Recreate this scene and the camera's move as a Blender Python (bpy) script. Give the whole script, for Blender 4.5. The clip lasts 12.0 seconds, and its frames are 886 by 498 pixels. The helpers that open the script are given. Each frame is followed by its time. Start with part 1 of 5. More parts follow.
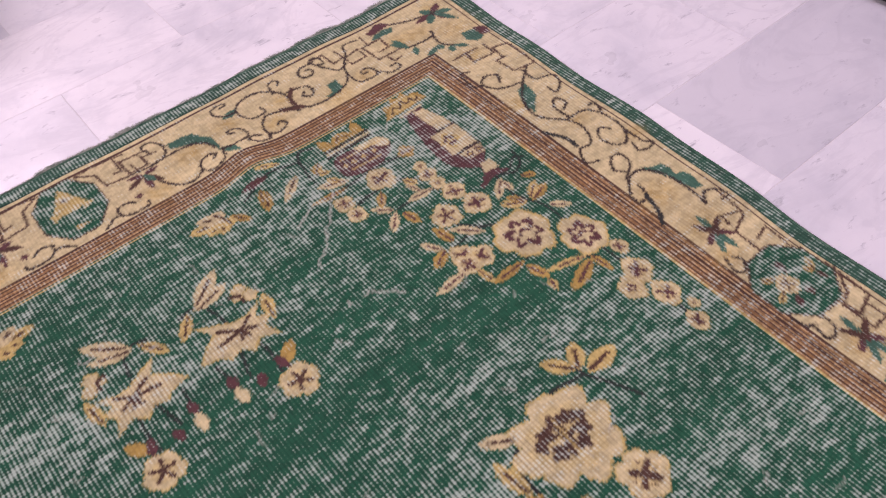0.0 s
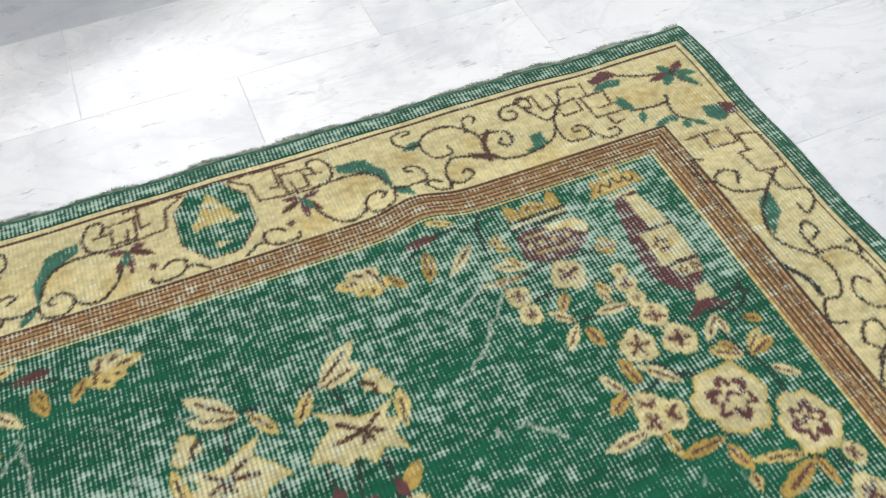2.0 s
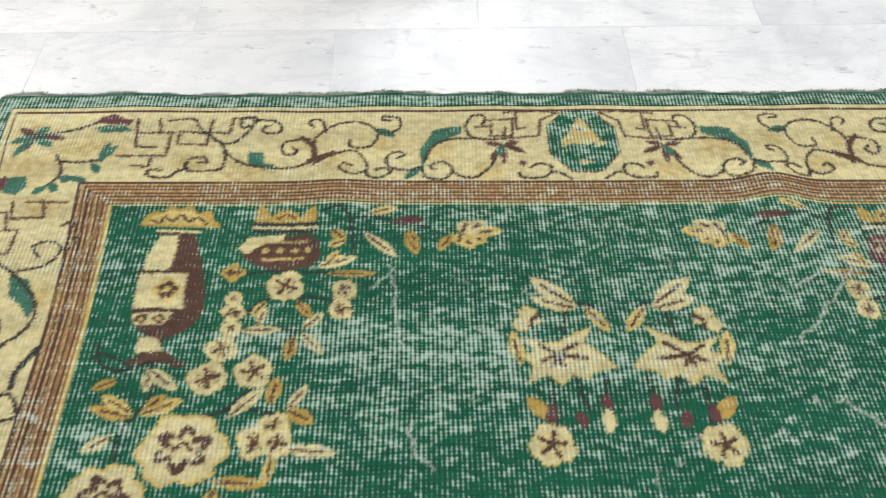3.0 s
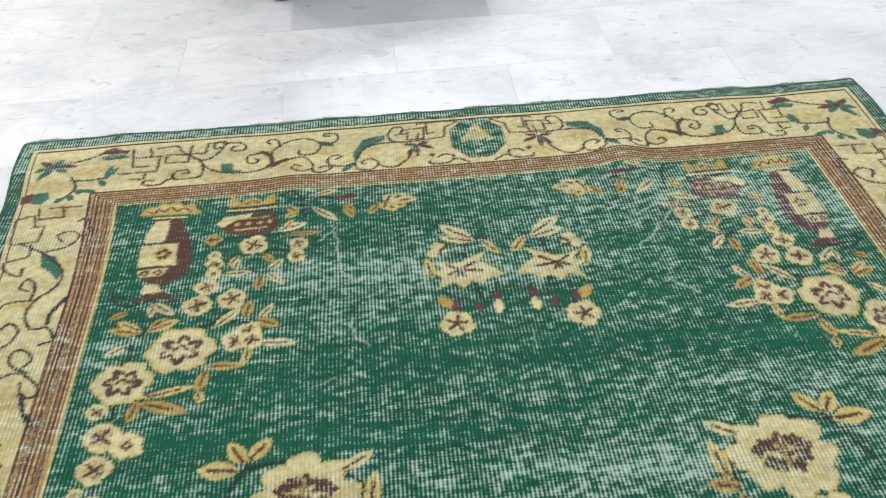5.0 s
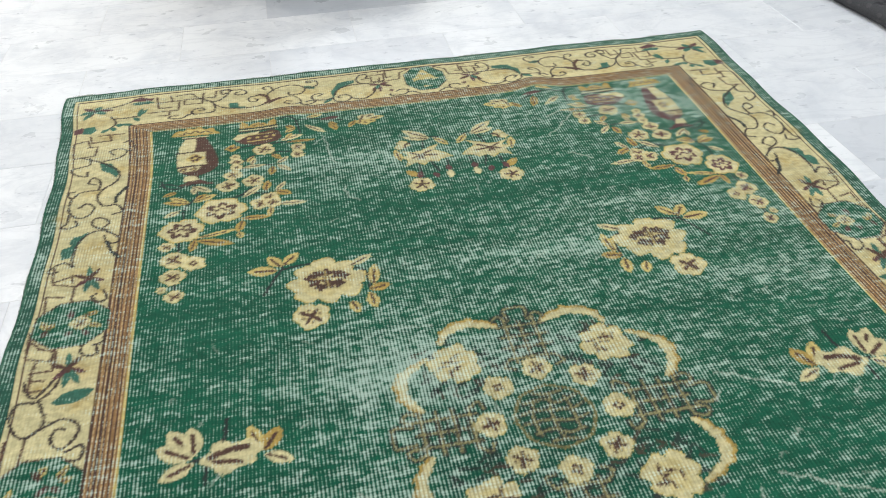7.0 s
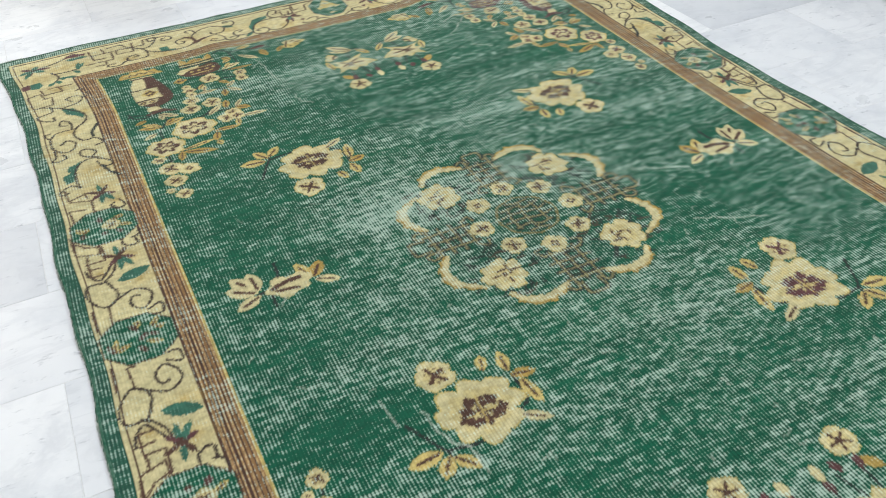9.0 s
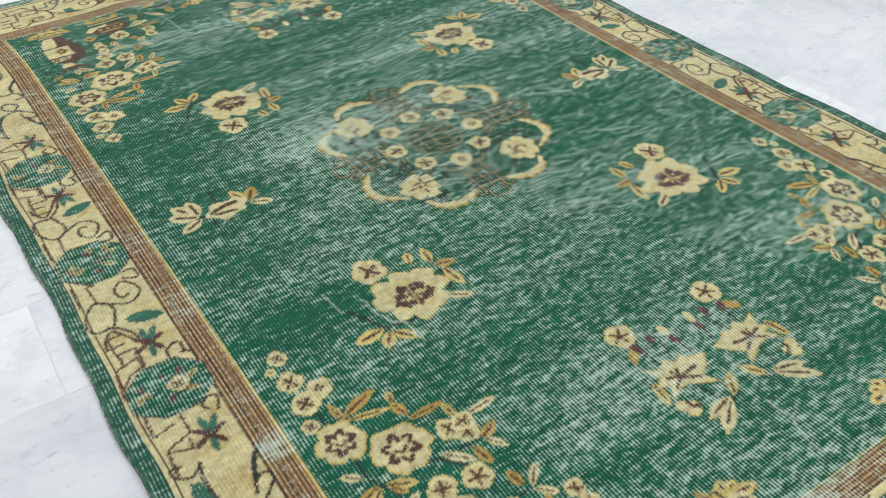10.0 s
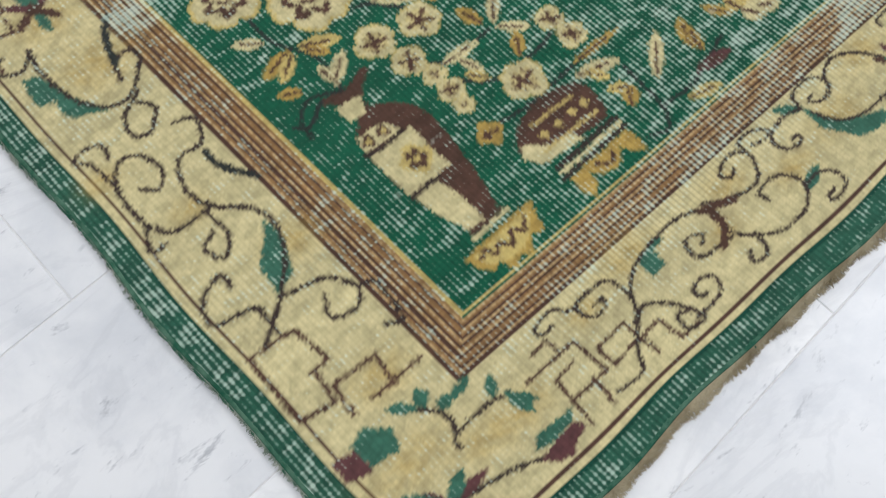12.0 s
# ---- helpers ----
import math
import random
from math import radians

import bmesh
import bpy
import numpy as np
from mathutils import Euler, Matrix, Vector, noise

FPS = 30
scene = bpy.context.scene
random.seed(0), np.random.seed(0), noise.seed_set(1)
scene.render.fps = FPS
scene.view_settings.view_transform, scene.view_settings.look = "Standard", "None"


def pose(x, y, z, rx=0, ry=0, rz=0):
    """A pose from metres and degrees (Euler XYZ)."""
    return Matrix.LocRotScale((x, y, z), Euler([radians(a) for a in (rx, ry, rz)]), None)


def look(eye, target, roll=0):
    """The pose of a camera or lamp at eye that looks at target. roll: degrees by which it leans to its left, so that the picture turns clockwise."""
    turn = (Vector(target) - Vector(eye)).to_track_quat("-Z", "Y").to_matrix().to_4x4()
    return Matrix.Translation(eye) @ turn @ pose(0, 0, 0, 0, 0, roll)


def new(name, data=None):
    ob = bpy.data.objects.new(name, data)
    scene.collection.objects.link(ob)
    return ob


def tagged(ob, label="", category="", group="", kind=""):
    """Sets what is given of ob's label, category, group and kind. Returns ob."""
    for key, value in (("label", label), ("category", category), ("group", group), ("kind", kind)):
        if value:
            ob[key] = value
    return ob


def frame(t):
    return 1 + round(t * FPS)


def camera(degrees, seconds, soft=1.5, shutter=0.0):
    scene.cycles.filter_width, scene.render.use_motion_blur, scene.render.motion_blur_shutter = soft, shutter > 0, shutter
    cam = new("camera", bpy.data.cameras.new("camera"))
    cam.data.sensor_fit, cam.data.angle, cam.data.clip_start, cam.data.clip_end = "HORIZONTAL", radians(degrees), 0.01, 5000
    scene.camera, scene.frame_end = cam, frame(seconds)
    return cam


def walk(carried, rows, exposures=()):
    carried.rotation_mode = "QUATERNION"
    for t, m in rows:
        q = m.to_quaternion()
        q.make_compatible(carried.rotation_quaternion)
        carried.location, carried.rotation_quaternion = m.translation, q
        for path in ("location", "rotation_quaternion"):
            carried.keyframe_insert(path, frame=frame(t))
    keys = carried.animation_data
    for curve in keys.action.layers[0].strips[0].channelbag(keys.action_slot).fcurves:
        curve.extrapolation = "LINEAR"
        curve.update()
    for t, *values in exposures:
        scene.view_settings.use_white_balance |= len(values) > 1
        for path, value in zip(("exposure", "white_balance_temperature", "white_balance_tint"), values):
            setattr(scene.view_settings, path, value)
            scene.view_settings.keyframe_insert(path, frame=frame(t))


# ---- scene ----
cam = camera(55.6, 12.0, soft=1.0)
PATH = [
    (0, (-0.121, 0.087, 1.151), (0.626, 1.139, -0.377), -5.5),
    (0.5, (-0.014, 0.264, 1.139), (0.702, 1.337, -0.39), -5.8),
    (1, (0.085, 0.382, 1.117), (0.777, 1.44, -0.433), -4.5),
    (1.5, (0.099, 0.422, 1.092), (0.742, 1.493, -0.469), -3.0),
    (2, (-0.007, 0.418, 1.08), (0.44, 1.586, -0.48), -2.5),
    (2.5, (-0.142, 0.377, 1.08), (0.067, 1.607, -0.483), -0.9),
    (3, (-0.305, 0.288, 1.083), (-0.286, 1.565, -0.456), -0.1),
    (3.2, (-0.363, 0.236, 1.092), (-0.388, 1.528, -0.436), -0.1),
    (4.8, (-0.236, -0.229, 1.142), (-0.166, 1.254, -0.199), -2.8),
    (5, (-0.236, -0.271, 1.153), (-0.138, 1.233, -0.162), -2.8),
    (5.5, (-0.325, -0.439, 1.18), (-0.165, 1.109, -0.076), -1.5),
    (6, (-0.404, -0.639, 1.194), (-0.206, 0.921, -0.043), -0.6),
    (6.5, (-0.399, -0.826, 1.196), (-0.177, 0.742, -0.024), -1.2),
    (6.7, (-0.39, -0.913, 1.189), (-0.159, 0.663, -0.02), -1.6),
    (8.3, (-0.739, -1.171, 1.25), (-0.136, 0.299, 0.036), -3.1),
    (8.5, (-0.775, -1.224, 1.244), (-0.156, 0.237, 0.027), -3.4),
    (9, (-0.887, -1.407, 1.226), (-0.257, 0.016, -0.031), -3.4),
    (9.5, (-0.963, -1.512, 1.243), (-0.245, -0.148, -0.032), -1.8),
    (10, (-1.092, -1.624, 1.267), (-0.255, -0.361, -0.038), -1.2),
    (10.5, (-1.156, -1.659, 1.231), (-0.318, -0.509, -0.174), -2.2),
    (11, (-1.099, -1.59, 1.168), (-0.339, -0.534, -0.351), -2.2),
    (11.5, (-1.026, -1.52, 1.048), (-0.371, -0.688, -0.648), -0.6),
    (12, (-1.034, -1.443, 0.907), (-0.503, -0.926, -0.95), 1.8),
]
EXPOSURES = [(0.0, -0.32, 6900, 53), (0.5, -0.22, 6750, 38), (1.0, -0.05, 6600, 22), (1.6, 0.0, 6600, 14), (2.6, 0.0, 6750, 12), (5.0, 0.0, 6500, 10), (11.0, 0.0, 6450, 10), (12.0, -0.13, 6500, 13)]
walk(cam, [(t, look(eye, aim, roll)) for t, eye, aim, roll in PATH], EXPOSURES)


# ---- light ----
def area_lamp(name, x, y, z, sx, sy, watts, colour):
    data = bpy.data.lights.new(name, "AREA")
    data.shape, data.size, data.size_y, data.energy, data.color = "RECTANGLE", sx, sy, watts, colour
    ob = new(name, data)
    ob.matrix_world = pose(x, y, z)
    return ob


world = bpy.data.worlds.new("world")
scene.world = world
world.use_nodes = True
world.node_tree.nodes["Background"].inputs[0].default_value = (0.9, 0.95, 1.0, 1)
world.node_tree.nodes["Background"].inputs[1].default_value = 0.15
COOL, WARM = (0.93, 0.97, 1.0), (1.0, 0.93, 0.84)
for lx, ly, lw, lc in ((-2.4, 3.9, 52, WARM), (-0.1, 5.2, 84, COOL), (2.4, 3.2, 32, COOL), (-2.2, 1.2, 27, COOL), (1.6, 0.6, 26, COOL), (-2.0, -2.0, 31, COOL), (1.4, -2.4, 60, COOL)):
    area_lamp("ceiling_lamp", lx, ly, 2.88, 1.2, 0.6, lw, lc)


# ---- materials ----
def srgb(r, g, b):
    return tuple((c / 255 / 12.92) if c <= 10 else ((c / 255 + 0.055) / 1.055) ** 2.4 for c in (r, g, b))


class Mat:
    """A node material with a short way to add and join nodes."""

    def __init__(self, name):
        self.m = bpy.data.materials.new(name)
        self.m.use_nodes = True
        self.t = self.m.node_tree
        self.out = self.t.nodes["Principled BSDF"]

    def node(self, kind, **sockets):
        n = self.t.nodes.new(kind)
        for k, v in sockets.items():
            self.set(n, k, v)
        return n

    def set(self, n, k, v):
        s = n.inputs[int(k[1:])] if k[0] == "i" and k[1:].isdigit() else n.inputs[k.replace("_", " ")]
        if isinstance(v, bpy.types.NodeSocket):
            self.t.links.new(v, s)
        else:
            s.default_value = v

    def math(self, op, a, b=0.0, c=0.0, clamp=False):
        n = self.node("ShaderNodeMath", i0=a, i1=b, i2=c)
        n.operation, n.use_clamp = op, clamp
        return n.outputs[0]

    def step(self, v, lo, hi, a=0.0, b=1.0):
        n = self.node("ShaderNodeMapRange")
        n.interpolation_type = "SMOOTHSTEP"
        for k, x in zip(range(5), (v, lo, hi, a, b)):
            self.set(n, f"i{k}", x)
        return n.outputs[0]

    def coords(self, scale=(1, 1, 1), kind="Object", rot=0.0):
        c = self.node("ShaderNodeTexCoord").outputs[kind]
        n = self.node("ShaderNodeMapping", Vector=c, Scale=scale, Rotation=(0, 0, rot))
        return n.outputs[0]

    def noise(self, vec, scale, detail=4.0, rough=0.55, warp=0.0):
        return self.node("ShaderNodeTexNoise", Vector=vec, Scale=scale, Detail=detail, Roughness=rough, Distortion=warp).outputs["Fac"]

    def mix(self, f, a, b, mode="MIX"):
        n = self.node("ShaderNodeMix")
        n.data_type, n.blend_type = "RGBA", mode
        self.set(n, "i0", f)
        for k, v in (("i6", a), ("i7", b)):
            self.set(n, k, v if isinstance(v, bpy.types.NodeSocket) else (*v[:3], 1))
        return n.outputs[2]

    def bump(self, height, strength, dist):
        return self.node("ShaderNodeBump", Height=height, Strength=strength, Distance=dist).outputs[0]

    def done(self, colour, rough, normal=None, **more):
        self.set(self.out, "Base Color", colour if isinstance(colour, bpy.types.NodeSocket) else (*colour, 1))
        self.set(self.out, "Roughness", rough)
        if normal is not None:
            self.set(self.out, "Normal", normal)
        for k, v in more.items():
            self.set(self.out, k, v)
        return self.m


def wool_material():
    """Worn knotted wool: the knots' own dye, with the cotton foundation showing through in fine rows where the pile has gone."""
    m = Mat("knotted_wool")
    dye = m.node("ShaderNodeAttribute")
    dye.attribute_name = "dye"
    worn = m.node("ShaderNodeAttribute")
    worn.attribute_name = "worn"
    flat = m.coords()
    x = m.node("ShaderNodeSeparateXYZ", Vector=flat).outputs
    drift = m.noise(m.coords((5, 2.2, 1)), 1.0, 2.0)
    ribs = m.math("SINE", m.math("ADD", m.math("MULTIPLY", x[0], 2 * math.pi / 0.0070), m.math("MULTIPLY", drift, 14.0)))
    rows = m.math("SINE", m.math("ADD", m.math("MULTIPLY", x[1], 2 * math.pi / 0.0058), m.math("MULTIPLY", drift, 17.0)))
    grain = m.noise(m.coords((54, 96, 1)), 1.0, 1.5, 0.5)
    streak = m.noise(m.coords((7, 42, 1)), 1.0, 3.0, 0.6)
    mid = m.noise(m.coords((22, 50, 1)), 1.0, 3.0, 0.65)
    s = m.math("MULTIPLY_ADD", ribs, 0.19, worn.outputs["Fac"])
    s = m.math("MULTIPLY_ADD", rows, 0.05, s)
    s = m.math("ADD", s, m.math("MULTIPLY_ADD", grain, 1.20, -0.60))
    s = m.math("ADD", s, m.math("MULTIPLY_ADD", streak, 0.60, -0.30))
    s = m.math("ADD", s, m.math("MULTIPLY_ADD", mid, 1.20, -0.60))
    bare = m.step(s, 0.20, 0.86, 0.025, 1.0)
    tone = m.noise(m.coords((2.2, 16, 1)), 1.0, 4.0, 0.6)
    fleck = m.noise(m.coords((60, 70, 1)), 1.0, 1.0, 0.5)
    # shade in the hollows between ribs and rows, painted into the colour
    groove_shade = m.math("ADD", m.step(ribs, -0.95, 0.3, 0.32, 0.0), m.step(rows, -0.95, 0.0, 0.09, 0.0))
    groove_shade = m.math("MULTIPLY", groove_shade, m.step(worn.outputs["Fac"], 0.04, 0.30, 0.25, 1.0))
    col = m.mix(m.step(tone, 0.3, 0.75), m.mix(0.22, dye.outputs["Color"], (0, 0, 0)), dye.outputs["Color"])
    col = m.mix(m.step(fleck, 0.35, 0.70, 0.0, 0.40), col, m.mix(0.55, col, (0, 0, 0)))
    cotton = m.mix(mid, srgb(160, 192, 174), srgb(222, 236, 222))
    col = m.mix(m.math("MULTIPLY", bare, 0.60), col, cotton)
    # darkens the base colour in those hollows, in place of deeper relief
    col = m.mix(groove_shade, col, m.mix(0.75, col, (0, 0, 0)))
    relief = m.math("ADD", m.math("MULTIPLY", ribs, 0.35), m.math("MULTIPLY", fleck, 1.2))
    relief = m.math("SUBTRACT", relief, m.math("MULTIPLY", bare, 0.6))
    return m.done(col, 0.95, m.bump(relief, 0.05, 0.0012), Specular_IOR_Level=0.08, Sheen_Weight=0.08, Sheen_Roughness=0.5)


def marble_material(name, cast):
    m = Mat(name)
    rnd = m.node("ShaderNodeObjectInfo").outputs["Random"]
    v = m.node("ShaderNodeVectorMath", i0=m.coords(kind="Object"), i1=m.node("ShaderNodeCombineXYZ", X=m.math("MULTIPLY", rnd, 37.0), Y=m.math("MULTIPLY", rnd, 91.0)).outputs[0])
    vec = v.outputs[0]
    cloud = m.noise(vec, 4.5, 6.0, 0.65, 0.25)
    vein = m.math("ABSOLUTE", m.math("SUBTRACT", m.noise(m.node("ShaderNodeMapping", Vector=vec, Scale=(1.0, 2.1, 1), Rotation=(0, 0, 0.5)).outputs[0], 2.6, 7.0, 0.6, 1.4), 0.5))
    fleck = m.noise(m.node('ShaderNodeMapping', Vector=vec, Scale=(1.0, 2.4, 1), Rotation=(0, 0, 0.3)).outputs[0], 16.0, 4.0, 0.75, 0.3)
    grey = m.step(rnd, 0.0, 1.0, 0.0, 0.45)
    base = m.mix(grey, srgb(226, 227, 229), srgb(196, 199, 205))
    col = m.mix(m.step(cloud, 0.40, 0.74, 0.0, 0.7), base, srgb(188, 192, 199))
    col = m.mix(m.step(vein, 0.0, 0.05, 0.16, 0.0), col, srgb(165, 168, 176))
    col = m.mix(m.step(fleck, 0.58, 0.74, 0.0, 0.7), col, srgb(148, 152, 160))
    smear = m.noise(vec, 7.0, 4.0)
    col = m.mix(cast, col, srgb(168, 172, 180))
    return m.done(col, m.step(smear, 0.3, 0.7, 0.27, 0.40), m.bump(smear, 0.04, 0.002), Specular_IOR_Level=0.45)


def plain_material(name, a, b, scale, rough, bump=0.2, dist=0.002, stretch=(1, 1, 1), **more):
    m = Mat(name)
    n = m.noise(m.coords(stretch), scale, 5.0, 0.6)
    f = m.noise(m.coords(stretch), scale * 9, 3.0, 0.6)
    col = m.mix(m.step(n, 0.3, 0.7), a, b)
    col = m.mix(m.step(f, 0.4, 0.8, 0, 0.35), col, m.mix(0.5, col, (0, 0, 0)))
    return m.done(col, rough, m.bump(f, bump, dist), **more)


def folded_material(name, base, figure, line):
    """Dark flat-woven rug with small repeated figures."""
    m = Mat(name)
    vec = m.coords()
    big = m.node("ShaderNodeTexVoronoi", Vector=m.coords((26, 26, 40)), Scale=1.0).outputs["Distance"]
    n = m.noise(vec, 14.0, 4.0)
    f = m.noise(m.coords((260, 260, 260)), 1.0, 2.0)
    col = m.mix(m.step(big, 0.28, 0.34), figure, base)
    col = m.mix(m.step(n, 0.58, 0.66), col, line)
    col = m.mix(m.step(f, 0.4, 0.8, 0, 0.5), col, m.mix(0.6, col, (0, 0, 0)))
    return m.done(col, 0.95, m.bump(f, 0.5, 0.002), Specular_IOR_Level=0.1)


WOOL = wool_material()
MARBLE = marble_material("white_marble", 0.0)
GREY_MARBLE = marble_material("grey_marble", 0.36)
GROUT = plain_material("pale_grout", srgb(204, 204, 205), srgb(218, 218, 219), 20, 0.5)
WALL = plain_material("white_wall_paint", srgb(225, 224, 220), srgb(232, 231, 228), 2, 0.8, 0.05)
CEIL = plain_material("white_ceiling_paint", srgb(235, 235, 232), srgb(240, 240, 238), 2, 0.9, 0.05)
YARN = plain_material("green_edge_yarn", srgb(34, 84, 66), srgb(84, 118, 100), 60, 0.95, 0.6, 0.002, (1, 1, 1), Specular_IOR_Level=0.1)
FRINGE = plain_material("beige_cotton_fringe", srgb(150, 138, 112), srgb(196, 186, 160), 30, 0.95, 0.3, 0.001, (1, 1, 1), Specular_IOR_Level=0.1)
FUZZ = plain_material("grey_green_fibre", srgb(110, 132, 118), srgb(182, 186, 174), 30, 0.95, 0.3, 0.001, (1, 1, 1), Specular_IOR_Level=0.1)
LEGWOOD = plain_material("dark_brown_varnished_wood", srgb(44, 24, 16), srgb(68, 38, 24), 9, 0.22, 0.1, 0.001, (1, 1, 4))
RUBBER = plain_material("black_rubber", srgb(18, 19, 24), srgb(26, 27, 32), 12, 0.45)
LEATHER = plain_material("dark_brown_leather", srgb(40, 26, 22), srgb(62, 40, 32), 14, 0.45, 0.3, 0.002)
GREYRUG = folded_material("charcoal_flatweave", srgb(74, 74, 76), srgb(84, 83, 84), srgb(52, 51, 54))
REDRUG = folded_material("dark_red_flatweave", srgb(84, 54, 52), srgb(104, 52, 52), srgb(104, 94, 82))
NAVYRUG = folded_material("dark_navy_flatweave", srgb(46, 46, 60), srgb(74, 72, 76), srgb(112, 60, 56))


# ---- mesh helpers ----
def part(name, bm, material, parent, label="", smooth=False):
    """Links a bmesh as one mesh object under a thing or a part."""
    me = bpy.data.meshes.new(name)
    bm.to_mesh(me)
    bm.free()
    return part_mesh(name, me, material, parent, label, smooth)


def part_mesh(name, me, material, parent, label="", smooth=False):
    me.materials.append(material)
    if smooth:
        me.polygons.foreach_set("use_smooth", [True] * len(me.polygons))
    ob = new(name, me)
    ob.parent = parent
    if label:
        ob["label"] = label
    return ob


def slab(x0, x1, y0, y1, z0, z1, bevel=0.0, segments=2):
    bm = bmesh.new()
    bmesh.ops.create_cube(bm, size=1)
    bmesh.ops.scale(bm, vec=(x1 - x0, y1 - y0, z1 - z0), verts=bm.verts)
    bmesh.ops.translate(bm, vec=((x0 + x1) / 2, (y0 + y1) / 2, (z0 + z1) / 2), verts=bm.verts)
    if bevel:
        bmesh.ops.bevel(bm, geom=bm.edges[:], offset=bevel, segments=segments, profile=0.5, affect="EDGES")
    return bm


def turned(profile, n=28):
    """A turned solid from (radius, height) pairs, closed at both ends."""
    bm = bmesh.new()
    rings = [[bm.verts.new((r * math.cos(2 * math.pi * k / n), r * math.sin(2 * math.pi * k / n), z)) for k in range(n)] for r, z in profile]
    for a, b in zip(rings, rings[1:]):
        for k in range(n):
            bm.faces.new((a[k], a[(k + 1) % n], b[(k + 1) % n], b[k]))
    bm.faces.new(rings[0][::-1])
    bm.faces.new(rings[-1])
    return bm


def structure(name, bm, material, label, category):
    return tagged(part(name, bm, material, None), label, category, kind="structure")


# ---- room ----
X0, X1, Y0, Y1, TOP = -4.2, 4.2, -4.6, 6.0, 2.95
floor = structure("floor", slab(X0, X1, Y0, Y1, -0.12, -0.0008), GROUT, "floor of white polished marble tiles with thin grey joints", "floor")
structure("wall_west", slab(X0 - 0.2, X0, Y0 - 0.2, Y1 + 0.2, -0.12, TOP), WALL, "plain white painted showroom wall", "wall")
structure("wall_east", slab(X1, X1 + 0.2, Y0 - 0.2, Y1 + 0.2, -0.12, TOP), WALL, "plain white painted showroom wall", "wall")
structure("wall_south", slab(X0, X1, Y0 - 0.2, Y0, -0.12, TOP), WALL, "plain white painted showroom wall", "wall")
structure("wall_north", slab(X0, X1, Y1, Y1 + 0.2, -0.12, TOP), WALL, "plain white painted showroom wall", "wall")
structure("ceiling", slab(X0 - 0.2, X1 + 0.2, Y0 - 0.2, Y1 + 0.2, TOP, TOP + 0.15), CEIL, "plain white painted ceiling", "ceiling")


# ---- the knotted rug: dye plan ----
# The plan (u, v) is the ideal symmetric rug; laid() gives where the slack, hand-made rug really lies.
STEP = 0.003
UH, VH = 1.005, 1.535
FU, FV, GUARD = 0.775, 1.25, 0.05
GREEN, DEEP = srgb(8, 90, 65), srgb(6, 66, 52)
CREAM, SAND, OCHRE = srgb(208, 196, 148), srgb(204, 182, 112), srgb(180, 150, 78)
BROWN, UMBER, PLUM = srgb(84, 56, 46), srgb(58, 42, 40), srgb(96, 58, 60)
TAN, TEAL, WHITE, INK = srgb(150, 114, 74), srgb(56, 106, 88), srgb(214, 220, 204), srgb(44, 46, 46)

nu, nv = round(2 * UH / STEP) + 1, round(2 * VH / STEP) + 1
US, VS = np.linspace(-UH, UH, nu), np.linspace(-VH, VH, nv)
U, V = np.meshgrid(US, VS)
rng = np.random.default_rng(5)
# each knot sits a little off its row, so drawn edges come out ragged
JU, JV = U + rng.normal(0, 0.0011, U.shape), V + rng.normal(0, 0.0011, U.shape)
DYE = np.zeros((*U.shape, 3))
WORN = np.zeros(U.shape)
OWNER = np.zeros(U.shape, int)
OWNERS = ["field", "guard_stripe", "border", "edge_band"]
LABELS = {"field": "worn green wool field", "guard_stripe": "brown striped guard border", "border": "beige border with dark scrolls", "edge_band": "plain green outer edge"}


def owner(name, label):
    OWNERS.append(name)
    LABELS[name] = label
    return len(OWNERS) - 1


def smooth(x, a, b):
    t = np.clip((x - a) / (b - a), 0, 1)
    return t * t * (3 - 2 * t)


def spline(pts, closed=False, per=6):
    p = np.array(pts, float)
    if len(p) < 3:
        return p
    q = np.vstack([2 * p[0] - p[1], p, 2 * p[-1] - p[-2]])
    t = np.linspace(0, 1, per, endpoint=False)[:, None]
    out = [0.5 * (2 * b + (c - a) * t + (2 * a - 5 * b + 4 * c - d) * t**2 + (3 * b - a - 3 * c + d) * t**3) for a, b, c, d in zip(q, q[1:], q[2:], q[3:])]
    return np.vstack([*out, p[-1:]])


